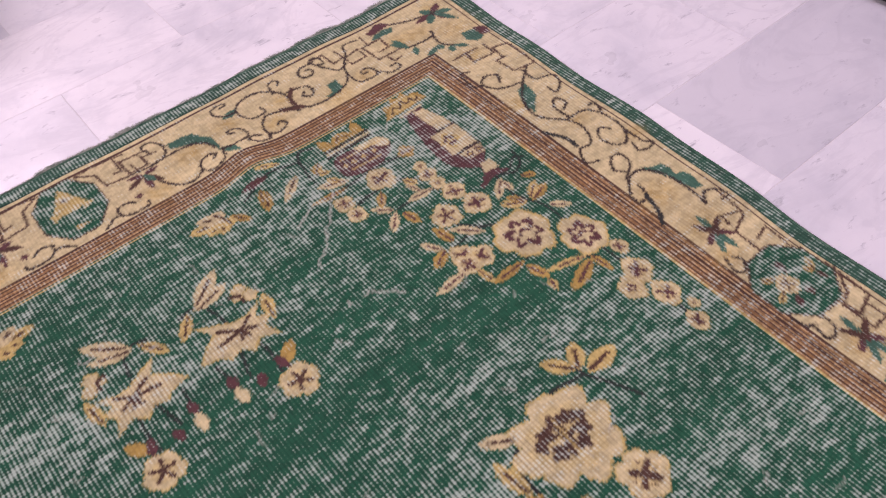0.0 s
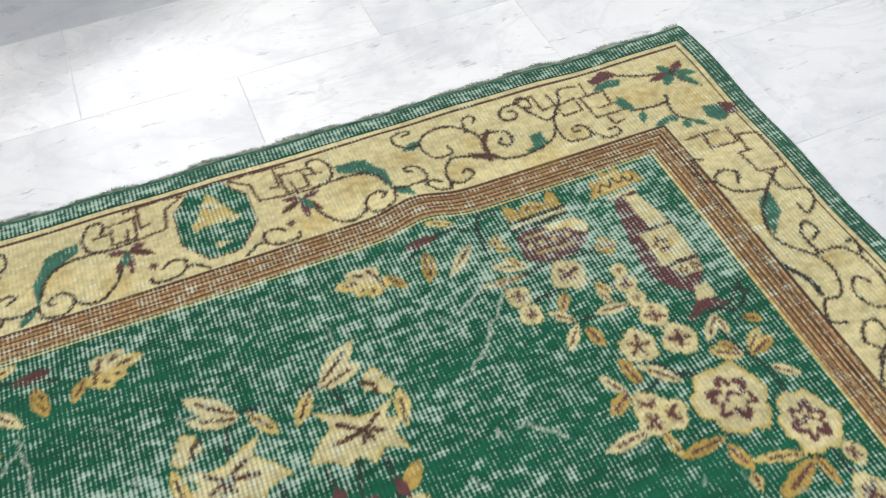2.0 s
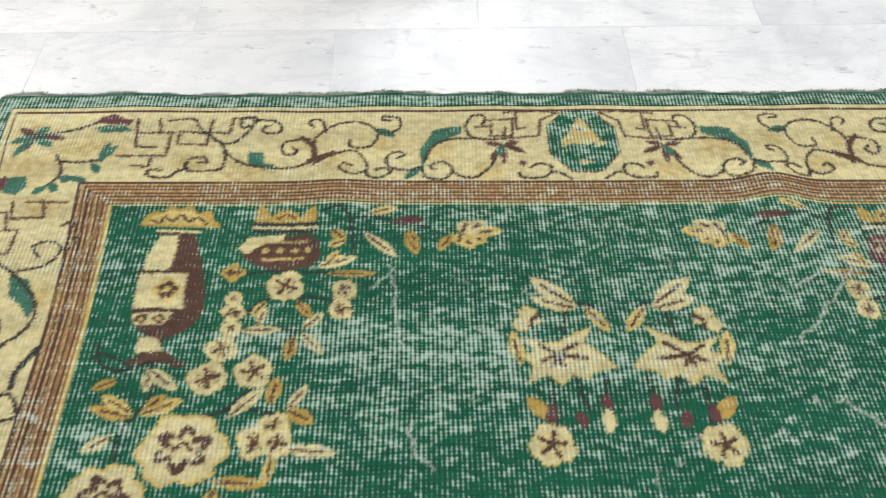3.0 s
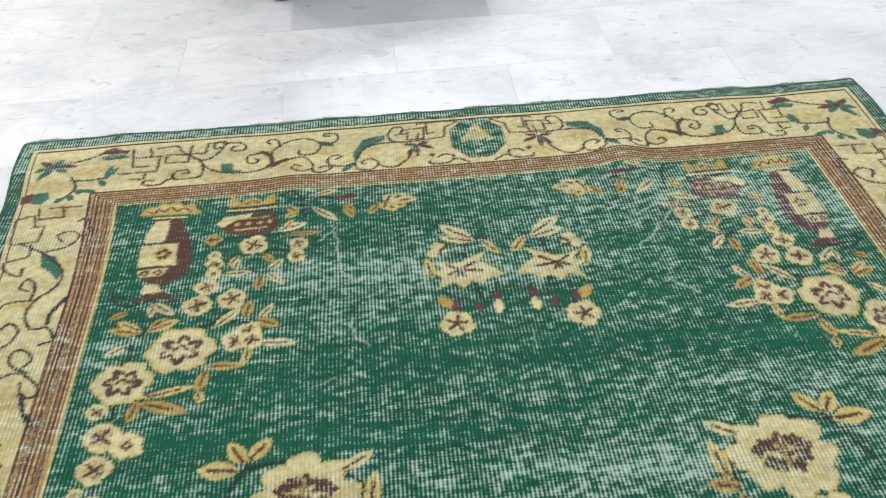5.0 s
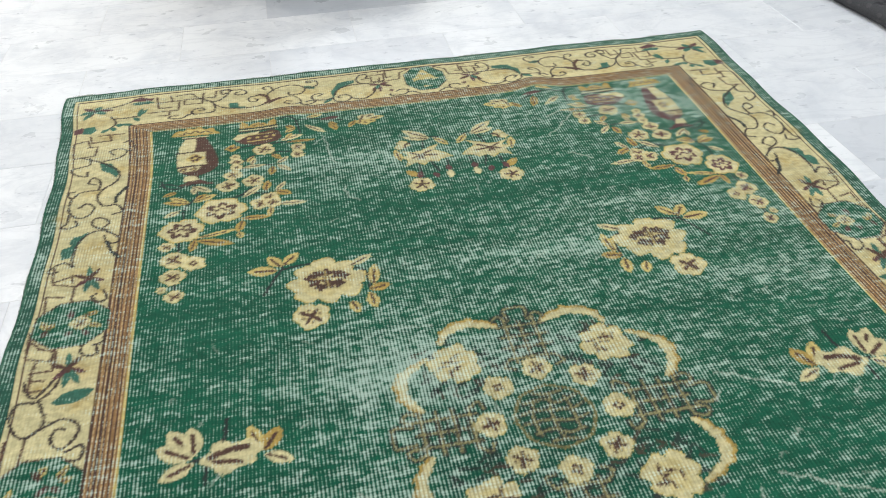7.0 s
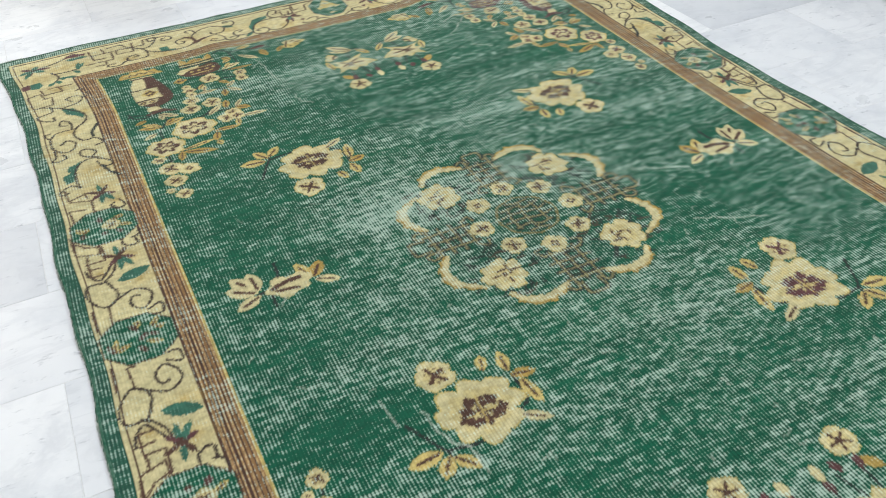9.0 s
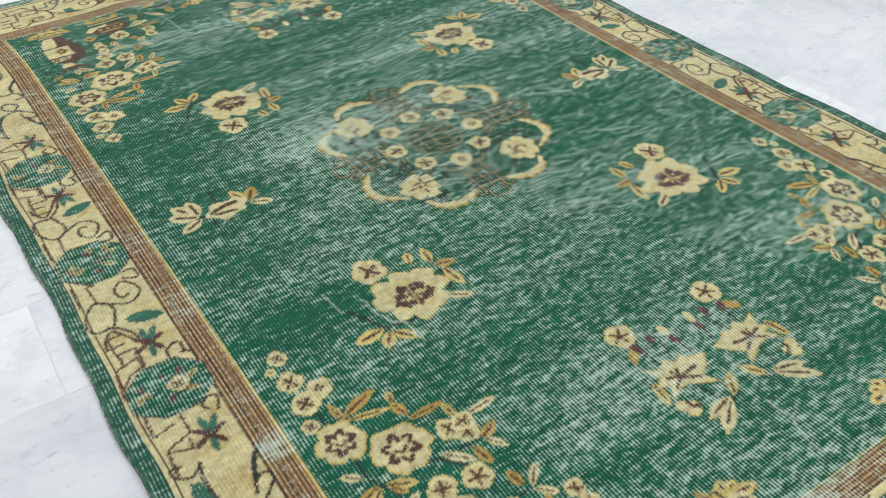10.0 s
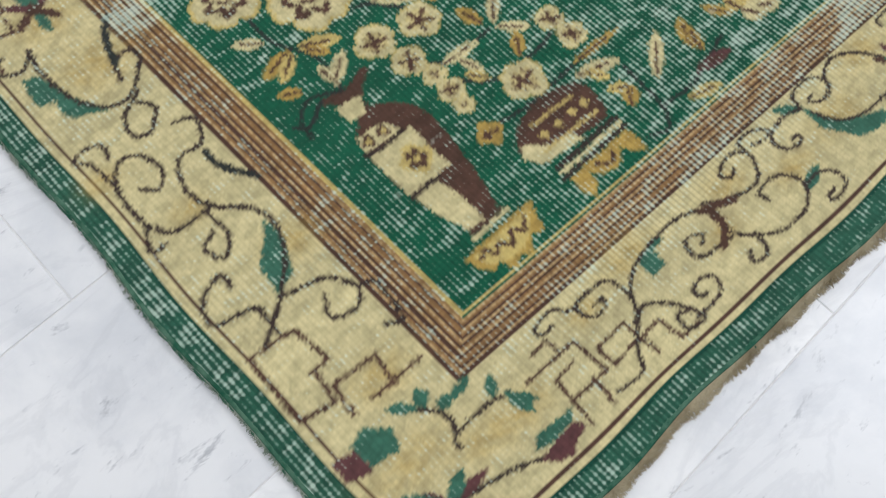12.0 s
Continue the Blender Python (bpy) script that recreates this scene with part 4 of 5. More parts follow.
def side_strip(sx, sy):
    """Half of a long border, from the corner to the middle octagon."""
    p = Pen(sx, sy, 2)
    for u, v, r in ((0.870, 0.700, 0.040), (0.955, 0.840, 0.020), (0.850, 1.050, 0.026), (0.905, 0.940, 0.020), (0.875, 0.600, 0.036), (0.870, 0.290, 0.032), (0.855, 0.200, 0.026), (0.880, 1.240, 0.028), (0.850, 0.530, 0.024), (0.930, 0.250, 0.020)):
        p.stain(u, v, r * 1.15, OCHRE, 0.7)
    p.poly([(0.894, 0.767), (0.915, 0.752), (0.930, 0.748), (0.936, 0.731), (0.931, 0.712), (0.947, 0.708), (0.951, 0.692), (0.945, 0.662), (0.927, 0.665), (0.918, 0.704), (0.903, 0.746)], TEAL)
    p.poly([(0.900, 1.094), (0.872, 1.082), (0.852, 1.040), (0.856, 1.006), (0.872, 1.030), (0.894, 1.050)], TEAL)
    p.leaf(0.902, 0.207, 0.832, 0.232, 0.034, TEAL, None)
    for pts in (
        [(0.966, 1.214), (0.963, 1.130), (0.912, 1.136), (0.906, 1.187), (0.930, 1.187)],
        [(0.966, 1.220), (0.930, 1.229), (0.924, 1.190)],
        [(0.924, 1.253), (0.921, 1.214), (0.870, 1.217), (0.876, 1.256)],
        [(0.903, 1.253), (0.840, 1.253)],
        [(0.954, 0.635), (0.951, 0.578), (0.912, 0.593), (0.909, 0.569)],
        [(0.948, 0.572), (0.903, 0.554), (0.903, 0.503)],
        [(0.921, 0.521), (0.957, 0.530), (0.954, 0.470)],
        [(0.960, 0.386), (0.942, 0.362), (0.912, 0.350), (0.912, 0.296), (0.948, 0.296)],
        [(0.948, 0.296), (0.948, 0.245), (0.924, 0.245)],
        [(0.969, 0.416), (0.963, 0.338), (0.918, 0.323), (0.915, 0.371)],
        [(0.945, 0.326), (0.948, 0.275), (0.924, 0.272)],
        [(0.966, 0.125), (0.966, 0.059)],
        [(0.933, 0.128), (0.936, 0.071), (0.921, 0.071)],
    ):
        p.line(pts, BROWN, 0.0052, False)
    for pts in (
        [(0.942, 1.130), (0.897, 1.094), (0.861, 1.052), (0.849, 1.010), (0.861, 0.980), (0.885, 0.953), (0.894, 0.914), (0.876, 0.875), (0.846, 0.875), (0.831, 0.842), (0.852, 0.830)],
        [(0.897, 1.097), (0.852, 1.112), (0.834, 1.145), (0.852, 1.163), (0.876, 1.151), (0.864, 1.127)],
        [(0.834, 1.145), (0.816, 1.154), (0.822, 1.205), (0.840, 1.199)],
        [(0.924, 1.127), (0.924, 1.088), (0.948, 1.079), (0.966, 1.070), (0.957, 1.043), (0.930, 1.028), (0.927, 1.049)],
        [(0.885, 0.953), (0.933, 0.950), (0.951, 0.926), (0.963, 0.953), (0.948, 0.956)],
        [(0.894, 0.956), (0.894, 0.995), (0.912, 1.016), (0.921, 0.992), (0.903, 0.980)],
        [(0.951, 0.926), (0.951, 0.869), (0.930, 0.833), (0.906, 0.839), (0.897, 0.872), (0.915, 0.893), (0.930, 0.878)],
        [(0.948, 0.860), (0.951, 0.815), (0.963, 0.797), (0.945, 0.791), (0.927, 0.800), (0.933, 0.821)],
        [(0.855, 0.764), (0.888, 0.785), (0.894, 0.815), (0.876, 0.821), (0.855, 0.797), (0.867, 0.776)],
        [(0.828, 0.728), (0.861, 0.761), (0.891, 0.761), (0.915, 0.725), (0.921, 0.665), (0.915, 0.629)],
        [(0.828, 0.728), (0.828, 0.707), (0.852, 0.710), (0.861, 0.740)],
        [(0.915, 0.629), (0.936, 0.650), (0.960, 0.635), (0.963, 0.617), (0.945, 0.617)],
        [(0.843, 0.530), (0.834, 0.500), (0.849, 0.491), (0.864, 0.509), (0.855, 0.521)],
        [(0.825, 0.383), (0.831, 0.362), (0.846, 0.356)],
        [(0.867, 0.359), (0.867, 0.338), (0.852, 0.326), (0.837, 0.329), (0.840, 0.356)],
        [(0.894, 0.293), (0.900, 0.257), (0.915, 0.230), (0.936, 0.212)],
        [(0.891, 0.299), (0.915, 0.254), (0.933, 0.227), (0.951, 0.245), (0.957, 0.275)],
        [(0.924, 0.215), (0.960, 0.215), (0.969, 0.179), (0.948, 0.134), (0.924, 0.134), (0.909, 0.164), (0.924, 0.215)],
        [(0.933, 0.128), (0.906, 0.149), (0.876, 0.164), (0.849, 0.143), (0.852, 0.113), (0.873, 0.092), (0.891, 0.113), (0.885, 0.140), (0.870, 0.137)],
        [(0.864, 0.083), (0.837, 0.095), (0.837, 0.065), (0.855, 0.062)],
    ):
        p.line(pts, UMBER, 0.0056)
    for pts in ([(0.828, 0.956), (0.849, 0.914), (0.849, 0.887)], [(0.852, 0.713), (0.840, 0.674), (0.822, 0.647)]):
        p.line(pts, INK, 0.0090)
    for u, v in ((0.876, 0.578), (0.884, 0.296)):
        for du, dv, wd, c in ((-0.032, -0.014, 0.013, PLUM), (0.004, 0.046, 0.013, TEAL), (0.004, -0.050, 0.014, TEAL), (0.036, 0.020, 0.012, BROWN), (-0.024, -0.044, 0.014, TEAL), (-0.020, 0.034, 0.012, BROWN), (0.026, -0.026, 0.012, PLUM)):
            p.leaf(u, v, u + du, v + dv, wd, c, None)
        p.blob(u, v, 0.009, BROWN, 4, 0.3)


for qx, qy in ((-1, 1), (1, 1), (-1, -1), (1, -1)):
    bouquet_corner(qx, qy)
    rose_spray(qx, qy)
    end_strip(qx, qy)
    side_strip(qx, qy)
    corner_sprig(qx, qy)
    octagon(FU + GUARD + 0.069, 0.430, 0.070, 0.068, qx, qy, "flower")
for q in (-1, 1):
    end_group(q)
    side_spray(q)
    octagon(FU + GUARD + 0.074, 0.004, 0.070, 0.068, q, 1, "leaves")
    octagon(0.012, FV + GUARD + 0.104, 0.060, 0.078, 1, q, "heart")
medallion()

# thin white cracks and mended lines in the pile
crack = Pen(1, 1, None)
for pts in ([(0.315, 0.047), (0.375, 0.017), (0.453, -0.017)], [(0.318, -0.182), (0.393, -0.221), (0.477, -0.254)], [(0.402, 1.103), (0.351, 1.037), (0.315, 1.001), (0.279, 0.965)], [(0.297, 0.869), (0.327, 0.854), (0.357, 0.824)], [(0.345, 1.091), (0.303, 1.070)], [(-0.330, 1.112), (-0.318, 1.055), (-0.315, 0.980), (-0.306, 0.959)], [(-0.294, 0.839), (-0.288, 0.788), (-0.261, 0.761)], [(-0.531, -0.365), (-0.522, -0.428)], [(0.006, -1.070), (0.012, -1.130), (-0.009, -1.187), (0.012, -1.220)], [(-0.47, -0.42), (-0.455, -0.50), (-0.43, -0.53), (-0.425, -0.59)]):
    fine = spline(pts)
    fine = fine + np.random.default_rng(len(pts)).normal(0, 0.0022, fine.shape)
    crack.line(fine, WHITE, 0.0040, False, 0.55)

nick = random.Random(17)
for k in range(170):
    u, v, a, ll = nick.uniform(-0.74, 0.74), nick.uniform(-1.2, 1.2), nick.gauss(0.0, 0.5), nick.uniform(0.006, 0.03)
    if k % 3 == 0:
        a += 1.2
    mids = [(u + ll * t * math.cos(a) + nick.gauss(0, 0.002), v + ll * t * math.sin(a) + nick.gauss(0, 0.002)) for t in (0, 0.35, 0.7, 1.0)]
    crack.line(mids, WHITE, 0.0032, False, nick.uniform(0.25, 0.6))

DYE *= (1 + rng.normal(0, 0.045, U.shape) + 0.05 * np.sin(V * 55 + np.sin(U * 3)) * np.sin(U * 2 + V * 17))[..., None].clip(0.6, 1.4)

# how far the pile is worn: long streaks across the rug and a few bald patches
wave = np.zeros(U.shape)
wr = np.random.default_rng(11)
for k in range(40):
    fu, fv = wr.normal(0, 2.2), wr.normal(0, 9.0)
    wave += wr.normal(0, 1) * np.cos(2 * math.pi * (fu * U * 0.5 + fv * V * 0.5) + wr.uniform(0, 6.28)) / (1 + 0.10 * math.hypot(fu, fv))
wave /= wave.std()
WORN[:] = 0.300 + 0.070 * wave
for u, v, ru, rv, k in ((-0.17, -0.90, 0.30, 0.22, 0.28), (-0.20, 1.02, 0.22, 0.22, 0.16), (0.0, 0.78, 0.75, 0.36, -0.07), (0.0, 0.0, 0.26, 0.26, 0.26), (0.60, 1.05, 0.20, 0.25, 0.18), (0.08, 1.08, 0.20, 0.15, 0.16), (-0.70, -1.00, 0.22, 0.30, -0.22), (0.22, 0.48, 0.20, 0.035, 0.26), (0.10, 0.62, 0.45, 0.07, 0.16), (-0.25, 0.14, 0.13, 0.20, 0.34), (0.60, 0.35, 0.16, 0.22, 0.10), (0.45, -0.70, 0.25, 0.20, 0.14), (-0.55, -0.30, 0.25, 0.05, 0.20), (-0.60, 0.10, 0.12, 0.35, -0.12), (-0.45, 0.65, 0.20, 0.20, -0.10), (0.25, -0.20, 0.25, 0.12, -0.10), (-0.55, -0.42, 0.18, 0.08, -0.20), (0.30, -1.00, 0.30, 0.15, -0.10)):
    WORN += 0.75 * k * np.exp(-((U - u) / ru) ** 2 - ((V - v) / rv) ** 2)
WORN[D > 0] = 0.185 + 0.06 * wave[D > 0]
WORN[(D > GUARD) & (EB <= 1)] -= 0.13
WORN[EB > 1] += 0.13
WORN[(EB > 1) & (V > 1.4)] += 0.14
for u, v, ru, rv, k in ((-0.80, -0.662, 0.06, 0.030, 0.5), (-0.79, -0.233, 0.05, 0.06, 0.25), (-0.79, 0.341, 0.05, 0.08, 0.15), (-0.10, -1.28, 0.05, 0.04, 0.4)):
    WORN += k * np.exp(-(((U - u) / ru) ** 2) - ((V - v) / rv) ** 2) * (D > -0.08) * (D < GUARD)
WORN[OWNER > 3] -= 0.20
WORN[np.isin(OWNER, [k for k, title in enumerate(OWNERS) if title == "medallion"])] += 0.04
WORN[np.isin(OWNER, [k for k, title in enumerate(OWNERS) if title == "octagon"])] = 0.36


def laid(u, v):
    """Where a knot of the plan lies on the floor: the rug is a little out of square, slack at its edges and has a few soft ripples."""
    west, east, guard = smooth(-u, 0.3, 1.0), smooth(u, 0.55, 1.0), smooth(-u, 0.55, 0.83)
    x = np.interp(u, [-1.005, -0.975, -0.825, -0.775, -0.607, -0.371, 0.0, 0.371, 0.607, 0.775, 0.825, 0.975, 1.005],
                  [-1.020, -0.991, -0.828, -0.778, -0.620, -0.381, 0.0, 0.384, 0.616, 0.756, 0.805, 0.953, 0.982])
    x = x - 0.041 - 0.036 * guard * smooth(v, -0.9, 1.3) - 0.052 * west * smooth(v, 0.95, 1.55)
    x = x + east * (0.022 * smooth(v, 0.2, 1.3) + 0.012 * smooth(-v, 0.2, 0.8) - 0.010 * np.exp(-(((v - 0.20) / 0.45) ** 2)))
    y = np.interp(v, [-1.535, -1.5, -1.3, -1.25, -0.8, -0.463, 0.0, 0.463, 0.8, 1.1, 1.25, 1.3, 1.5, 1.535],
                  [-1.536, -1.506, -1.349, -1.299, -0.846, -0.499, -0.008, 0.476, 0.824, 1.130, 1.280, 1.331, 1.535, 1.566])
    y = y + np.interp(v, [-1.535, -0.8, 0.0, 1.535], [-0.045, -0.034, -0.022, -0.012]) * u
    edge = smooth(np.abs(u), 0.9, 1.0)
    end = smooth(np.abs(v), 1.45, 1.53)
    x = x + np.sign(u) * edge * (0.003 * np.sin(v * 9.0 + u) + 0.0025 * np.sin(v * 23.0) + 0.002 * np.sin(v * 3.1 + 1.0 + 2 * np.sign(u)))
    y = y + np.sign(v) * end * (0.003 * np.sin(u * 13.0) + 0.002 * np.sin(u * 31.0))
    y = y + 0.010 * np.exp(-(((u - 0.32) / 0.05) ** 2)) * smooth(v, 0.95, 1.3) * (1 - smooth(v, 1.38, 1.5))
    z = 0.008 + 0.010 * np.exp(-(((u - 0.33) / 0.05) ** 2) - ((v - 1.28) / 0.16) ** 2) + 0.006 * np.exp(-(((u + 0.42) / 0.05) ** 2) - ((v - 1.26) / 0.12) ** 2)
    z = z + 0.012 * np.exp(-(((u - 0.10) / 0.09) ** 2) - ((v + 1.24) / 0.14) ** 2)
    z = z + 0.0022 * (1 + np.sin(u * 11 + 1.3 * np.sin(v * 4)) * np.sin(v * 7)) * smooth(np.maximum(np.abs(u) / 1.0, np.abs(v) / 1.52), 0.6, 0.95)
    return x, y, z


def knot_mesh(name, faces, px, colour, worn):
    """A mesh of some of the rug's cells, with their dye and wear on the points."""
    used, loops = np.unique(faces, return_inverse=True)
    me = bpy.data.meshes.new(name)
    n = len(faces)
    me.vertices.add(len(used))
    me.vertices.foreach_set("co", px[used].astype(np.float32).ravel())
    me.loops.add(n * 4)
    me.loops.foreach_set("vertex_index", loops.ravel().astype(np.int32))
    me.polygons.add(n)
    me.polygons.foreach_set("loop_start", np.arange(0, n * 4, 4, dtype=np.int32))
    me.polygons.foreach_set("use_smooth", np.ones(n, bool))
    c = me.attributes.new("dye", "FLOAT_COLOR", "POINT")
    c.data.foreach_set("color", np.hstack([colour[used], np.ones((len(used), 1))]).astype(np.float32).ravel())
    w = me.attributes.new("worn", "FLOAT", "POINT")
    w.data.foreach_set("value", worn[used].astype(np.float32))
    me.update(calc_edges=True)
    return me


rug = tagged(new("rug"), "worn green wool rug with beige floral border on marble floor", "rug")
RX, RY, RZ = laid(U, V)
RZ = RZ + rng.normal(0, 0.00008, RZ.shape)
points = np.stack([RX, RY, RZ], -1).reshape(-1, 3)
ids = np.arange(nu * nv).reshape(nv, nu)
cells = np.stack([ids[:-1, :-1], ids[:-1, 1:], ids[1:, 1:], ids[1:, :-1]], -1).reshape(-1, 4)
cell_owner = OWNER[:-1, :-1].ravel()
for k, title in enumerate(OWNERS):
    chosen = cells[cell_owner == k]
    if len(chosen):
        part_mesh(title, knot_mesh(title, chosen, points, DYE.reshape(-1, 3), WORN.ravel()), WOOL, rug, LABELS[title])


def rim():
    """The overcast edge: a lumpy half-round cord from the pile's edge down to the floor, all the way round."""
    bm = bmesh.new()
    loop = [(u, -VH) for u in np.arange(-UH, UH, 0.006)] + [(UH, v) for v in np.arange(-VH, VH, 0.006)] + [(u, VH) for u in np.arange(UH, -UH, -0.006)] + [(-UH, v) for v in np.arange(VH, -VH, -0.006)]
    pu, pv = np.array(loop).T
    x, y, z = laid(pu, pv)
    r = random.Random(8)
    rings = []
    n = len(loop)
    for i in range(n):
        tx, ty = x[(i + 1) % n] - x[i - 1], y[(i + 1) % n] - y[i - 1]
        ll = math.hypot(tx, ty)
        ox, oy = ty / ll, -tx / ll
        b = 0.0055 + r.uniform(-0.0012, 0.0016)
        rings.append([bm.verts.new((x[i] + ox * b * a, y[i] + oy * b * a, h)) for a, h in ((-0.4, z[i] + 0.0005), (0.4, z[i] + 0.0008), (0.95, z[i] * 0.6), (0.8, 0.0005), (-0.3, 0.0005))])
    for a, b in zip(rings, rings[1:] + rings[:1]):
        for k in range(4):
            bm.faces.new((a[k], a[k + 1], b[k + 1], b[k]))
    return bm


part("selvedge", rim(), YARN, rug, "frayed green overcast edge", True)


def fringe(edge, count, reach, seed):
    """Loose thread ends: many short, bent fibres along one edge of the rug."""
    r = random.Random(seed)
    ox, oy = {"south": (0, -1), "north": (0, 1), "west": (-1, 0), "east": (1, 0)}[edge]
    along = np.array([r.uniform(-1, 1) for _ in range(count)])
    x, y, z = laid(along * UH if oy else np.full(count, ox * UH), along * VH if ox else np.full(count, oy * VH))
    verts, faces = [], []
    for i in range(count):
        clump = 0.85 + 0.25 * math.sin(along[i] * 61) * math.sin(along[i] * 23 + 1)
        ll, lean, th = reach * clump * r.uniform(0.3, 1.15), r.uniform(-0.8, 0.8), r.uniform(0.0005, 0.0011)
        base = len(verts)
        for k in range(4):
            t = k / 3
            out, side = 0.003 + ll * t, lean * ll * t + r.uniform(-0.001, 0.001)
            cx, cy = x[i] + ox * out + oy * side, y[i] + oy * out + ox * side
            cz = max(0.0015, z[i] * (1 - t * 1.3)) + r.uniform(0, 0.003) * t
            wd = th * (1 - 0.6 * t)
            verts += [(cx - wd * abs(oy), cy - wd * abs(ox), cz), (cx + wd * abs(oy), cy + wd * abs(ox), cz), (cx, cy, cz + wd * 1.6)]
        for k in range(3):
            for j in range(3):
                a, b = base + 3 * k + j, base + 3 * k + (j + 1) % 3
                faces.append((a, b, b + 3, a + 3))
    me = bpy.data.meshes.new("fringe")
    me.from_pydata(verts, [], faces)
    return me


for edge, count, reach, seed, mat, what in (("south", 12000, 0.014, 3, FRINGE, "short frayed beige cotton fringe"), ("north", 12000, 0.019, 4, FUZZ, "grey frayed thread ends"), ("west", 4000, 0.006, 5, FUZZ, "grey-green loose fibres"), ("east", 4500, 0.007, 6, FUZZ, "grey-green loose fibres")):
    tagged(part_mesh("fringe", fringe(edge, count, reach, seed), mat, rug, what), kind="stuff")


# ---- armchair behind the rug ----
def armchair(m):
    chair = tagged(new("armchair"), "dark brown leather armchair on turned varnished wooden feet", "armchair")
    w, d = 0.84, 0.80
    part("seat_base", slab(0.0, w, 0.0, d, 0.13, 0.30, 0.03, 4), LEATHER, chair, "", True)
    part("seat_cushion", slab(0.14, w - 0.14, -0.01, d - 0.18, 0.302, 0.45, 0.045, 5), LEATHER, chair, "", True)
    part("backrest", slab(0.02, w - 0.02, d - 0.20, d, 0.302, 0.92, 0.06, 5), LEATHER, chair, "", True)
    for x in (0.0, w - 0.135):
        part("armrest", slab(x, x + 0.135, 0.0, d - 0.205, 0.302, 0.60, 0.05, 5), LEATHER, chair, "", True)
    for x, y in ((0.075, 0.075), (w - 0.075, 0.075), (0.075, d - 0.075), (w - 0.075, d - 0.075)):
        leg = part("leg", turned([(0.052, 0.026), (0.057, 0.034), (0.060, 0.048), (0.057, 0.062), (0.050, 0.070), (0.054, 0.078), (0.052, 0.098), (0.046, 0.120), (0.048, 0.132)]), LEGWOOD, chair, "turned varnished brown wooden foot", True)
        leg.matrix_local = pose(x, y, 0)
        part("foot_cap", turned([(0.044, 0.0), (0.050, 0.004), (0.054, 0.014), (0.053, 0.026), (0.048, 0.030)]), RUBBER, leg, "black rubber cap", True)
    chair.matrix_world = m
    return chair


armchair(pose(-0.575, 2.27, 0, 0, 0, 24))


# ---- stack of folded rugs beside the wall ----
def folded_rug(depth, length, thick, material, seed):
    """A folded rug: a slab whose long side is a round, slightly sagging fold, with the layers' gap showing at the end."""
    r = random.Random(seed)
    bm = bmesh.new()
    n, m = 40, 12
    rings = []
    for i in range(n + 1):
        y = length * i / n
        sag = 0.006 * math.sin(3.1 * i / n * math.pi + seed) + r.uniform(-0.002, 0.002)
        ring = []
        for k in range(m + 1):
            a = math.pi / 2 + math.pi * k / m
            ring.append((thick / 2 + thick / 2 * 1.05 * math.cos(a) + sag, y, thick / 2 + thick / 2 * math.sin(a)))
        ring = [(depth, y, thick), *ring, (depth, y, 0.0)]
        rings.append([bm.verts.new(p) for p in ring])
    for a, b in zip(rings, rings[1:]):
        for k in range(len(a) - 1):
            bm.faces.new((a[k], a[k + 1], b[k + 1], b[k]))
        bm.faces.new((a[-1], a[0], b[0], b[-1]))
    bm.faces.new(rings[0])
    bm.faces.new(rings[-1][::-1])
    bmesh.ops.recalc_face_normals(bm, faces=bm.faces)
    return bm


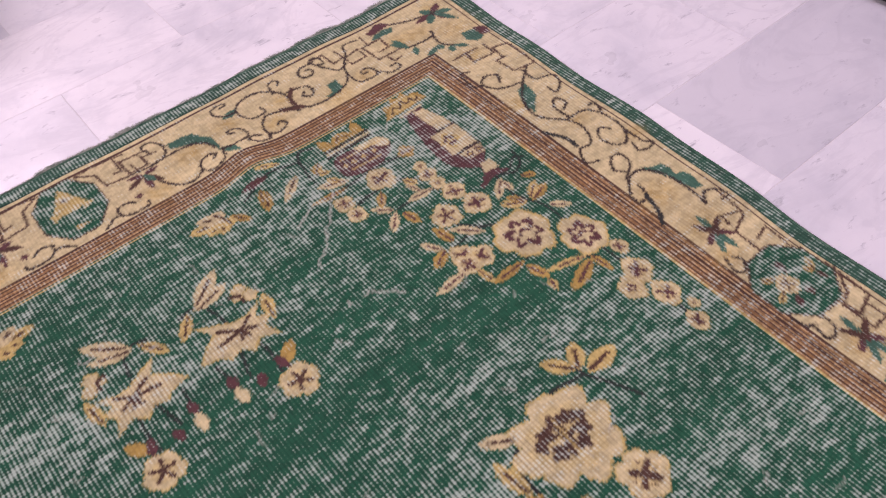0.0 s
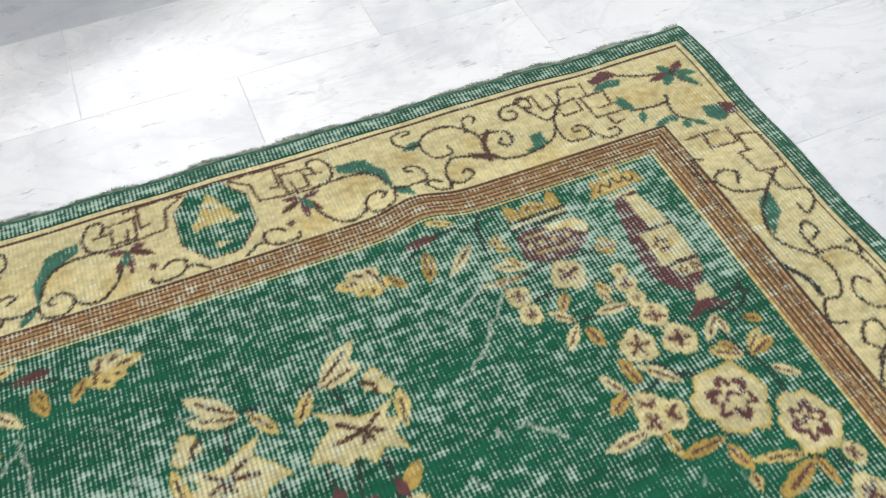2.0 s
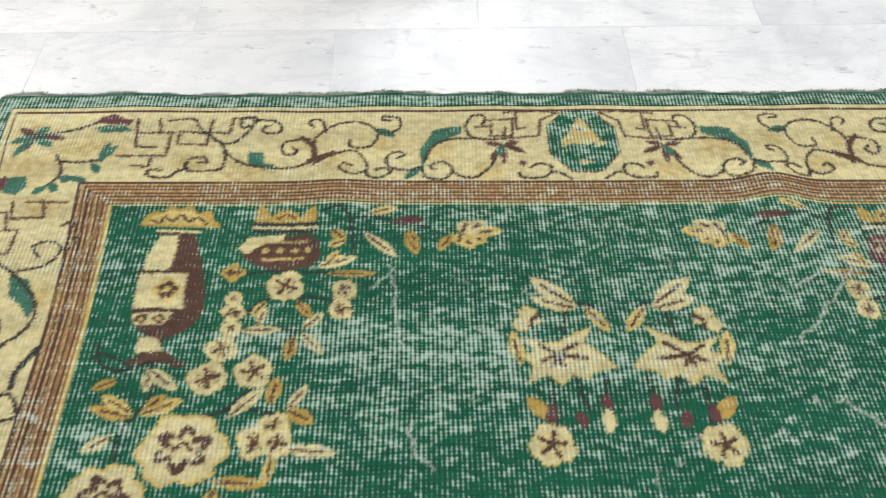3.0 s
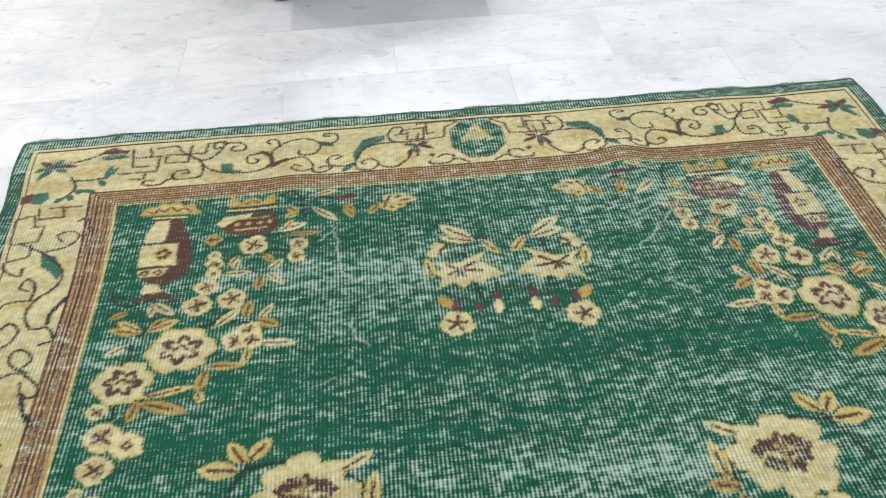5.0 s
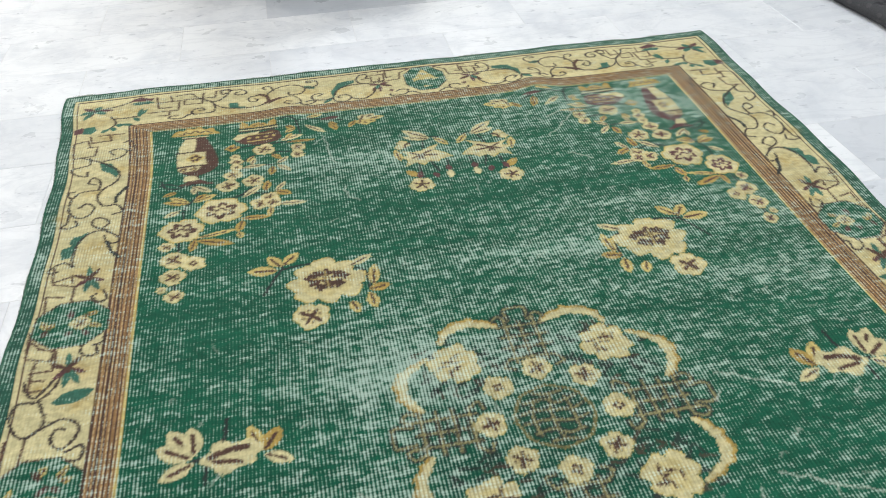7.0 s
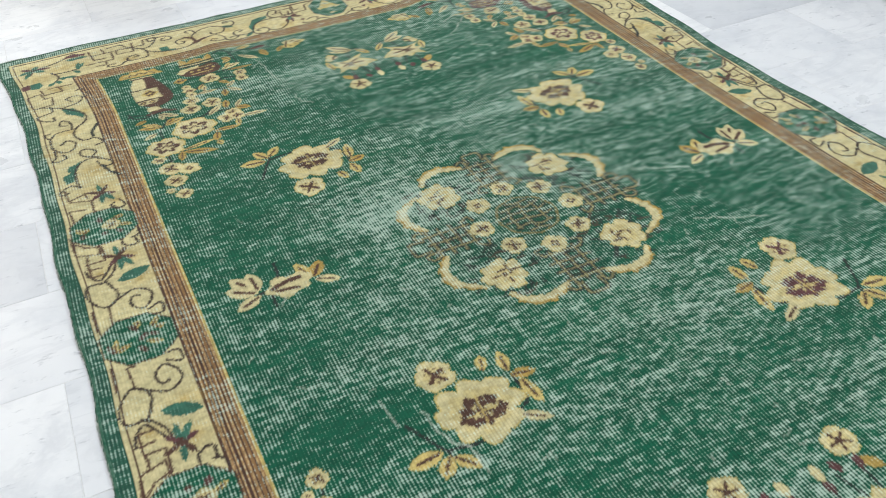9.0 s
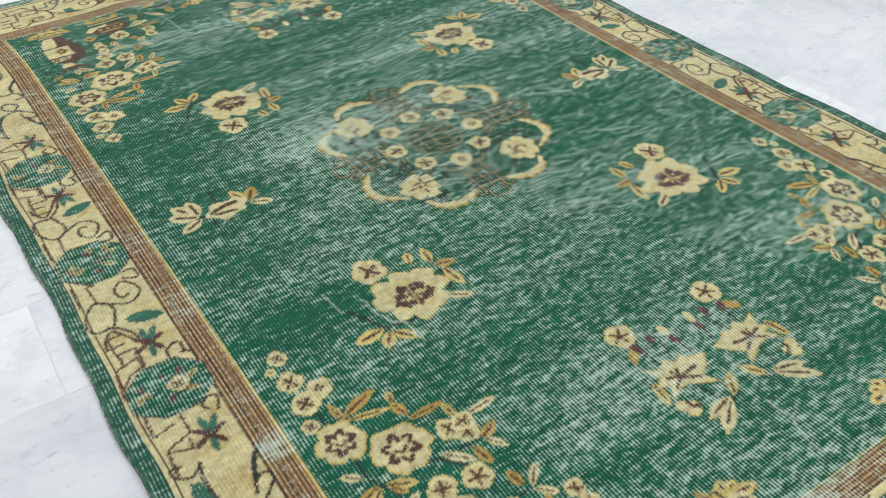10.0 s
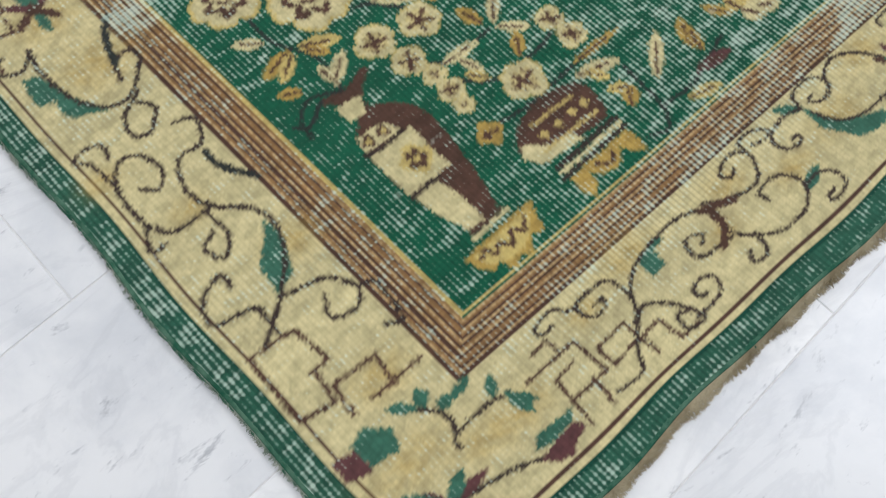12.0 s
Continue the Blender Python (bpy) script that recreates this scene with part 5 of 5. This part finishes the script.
z = 0.0
for k, (x, y, length, thick, mat, what) in enumerate(((1.70, 0.10, 2.30, 0.055, GREYRUG, "charcoal flatweave"), (1.80, 0.14, 2.26, 0.050, REDRUG, "dark red flatweave"), (1.815, 0.08, 2.34, 0.046, NAVYRUG, "dark navy flatweave"), (1.85, 0.12, 2.28, 0.050, REDRUG, "dark red flatweave"), (1.87, 0.10, 2.30, 0.046, GREYRUG, "charcoal flatweave"))):
    thing = part("folded_rug", folded_rug(1.25, length, thick, mat, k + 2), mat, None, "", True)
    thing.matrix_world = pose(x - 0.01, y - 0.05, z, 0, 0, 4.8)
    tagged(thing, f"folded {what} rug in a low floor stack", "rug", "stack of folded rugs")
    z += thick


# ---- marble tiles, in half-bond rows ----
TILE_L, JOINT = 0.61, 0.0012
ROWS_Y = [0.275 + 0.305 * k for k in range(-15, 19)]


def tile_mesh(lx, ly, material=None):
    bm = slab(JOINT / 2, lx - JOINT / 2, JOINT / 2, ly - JOINT / 2, -0.014, 0.0)
    edges = [e for e in bm.edges if all(v.co.z > -0.001 for v in e.verts)]
    bmesh.ops.bevel(bm, geom=edges, offset=0.0009, segments=1, affect="EDGES")
    me = bpy.data.meshes.new("tile")
    bm.to_mesh(me)
    bm.free()
    me.materials.append(material or MARBLE)
    return me


tr = random.Random(21)
GREY_TILES = ((1.015, 0.580), (-0.51, 2.105), (-1.73, 0.275), (-1.425, -0.640), (1.625, 1.190))
far = bmesh.new()
for k, (ya, yb) in enumerate(zip(ROWS_Y, ROWS_Y[1:])):
    shared = tile_mesh(TILE_L, yb - ya)
    x = (-0.51 if k % 2 else -0.205) - 6 * TILE_L
    while x < X1 - 0.3:
        if -2.4 < x < 2.4 and -2.2 < ya < 4.2:
            grey = any(abs(x - gx) < 0.05 and abs(ya - gy) < 0.02 for gx, gy in GREY_TILES)
            ob = new("tile", tile_mesh(TILE_L, yb - ya, GREY_MARBLE) if grey else shared)
            ob.parent = floor
            ob.matrix_world = pose(x, ya, tr.uniform(-0.0003, 0.0002))
        else:
            n = len(far.verts)
            far.from_mesh(shared)
            far.verts.ensure_lookup_table()
            for v in far.verts[n:]:
                v.co.x, v.co.y = min(max(v.co.x + x, X0 + 0.001), X1 - 0.001), v.co.y + ya
        x += TILE_L
tagged(part("far_tile", far, MARBLE, floor), kind="stuff")
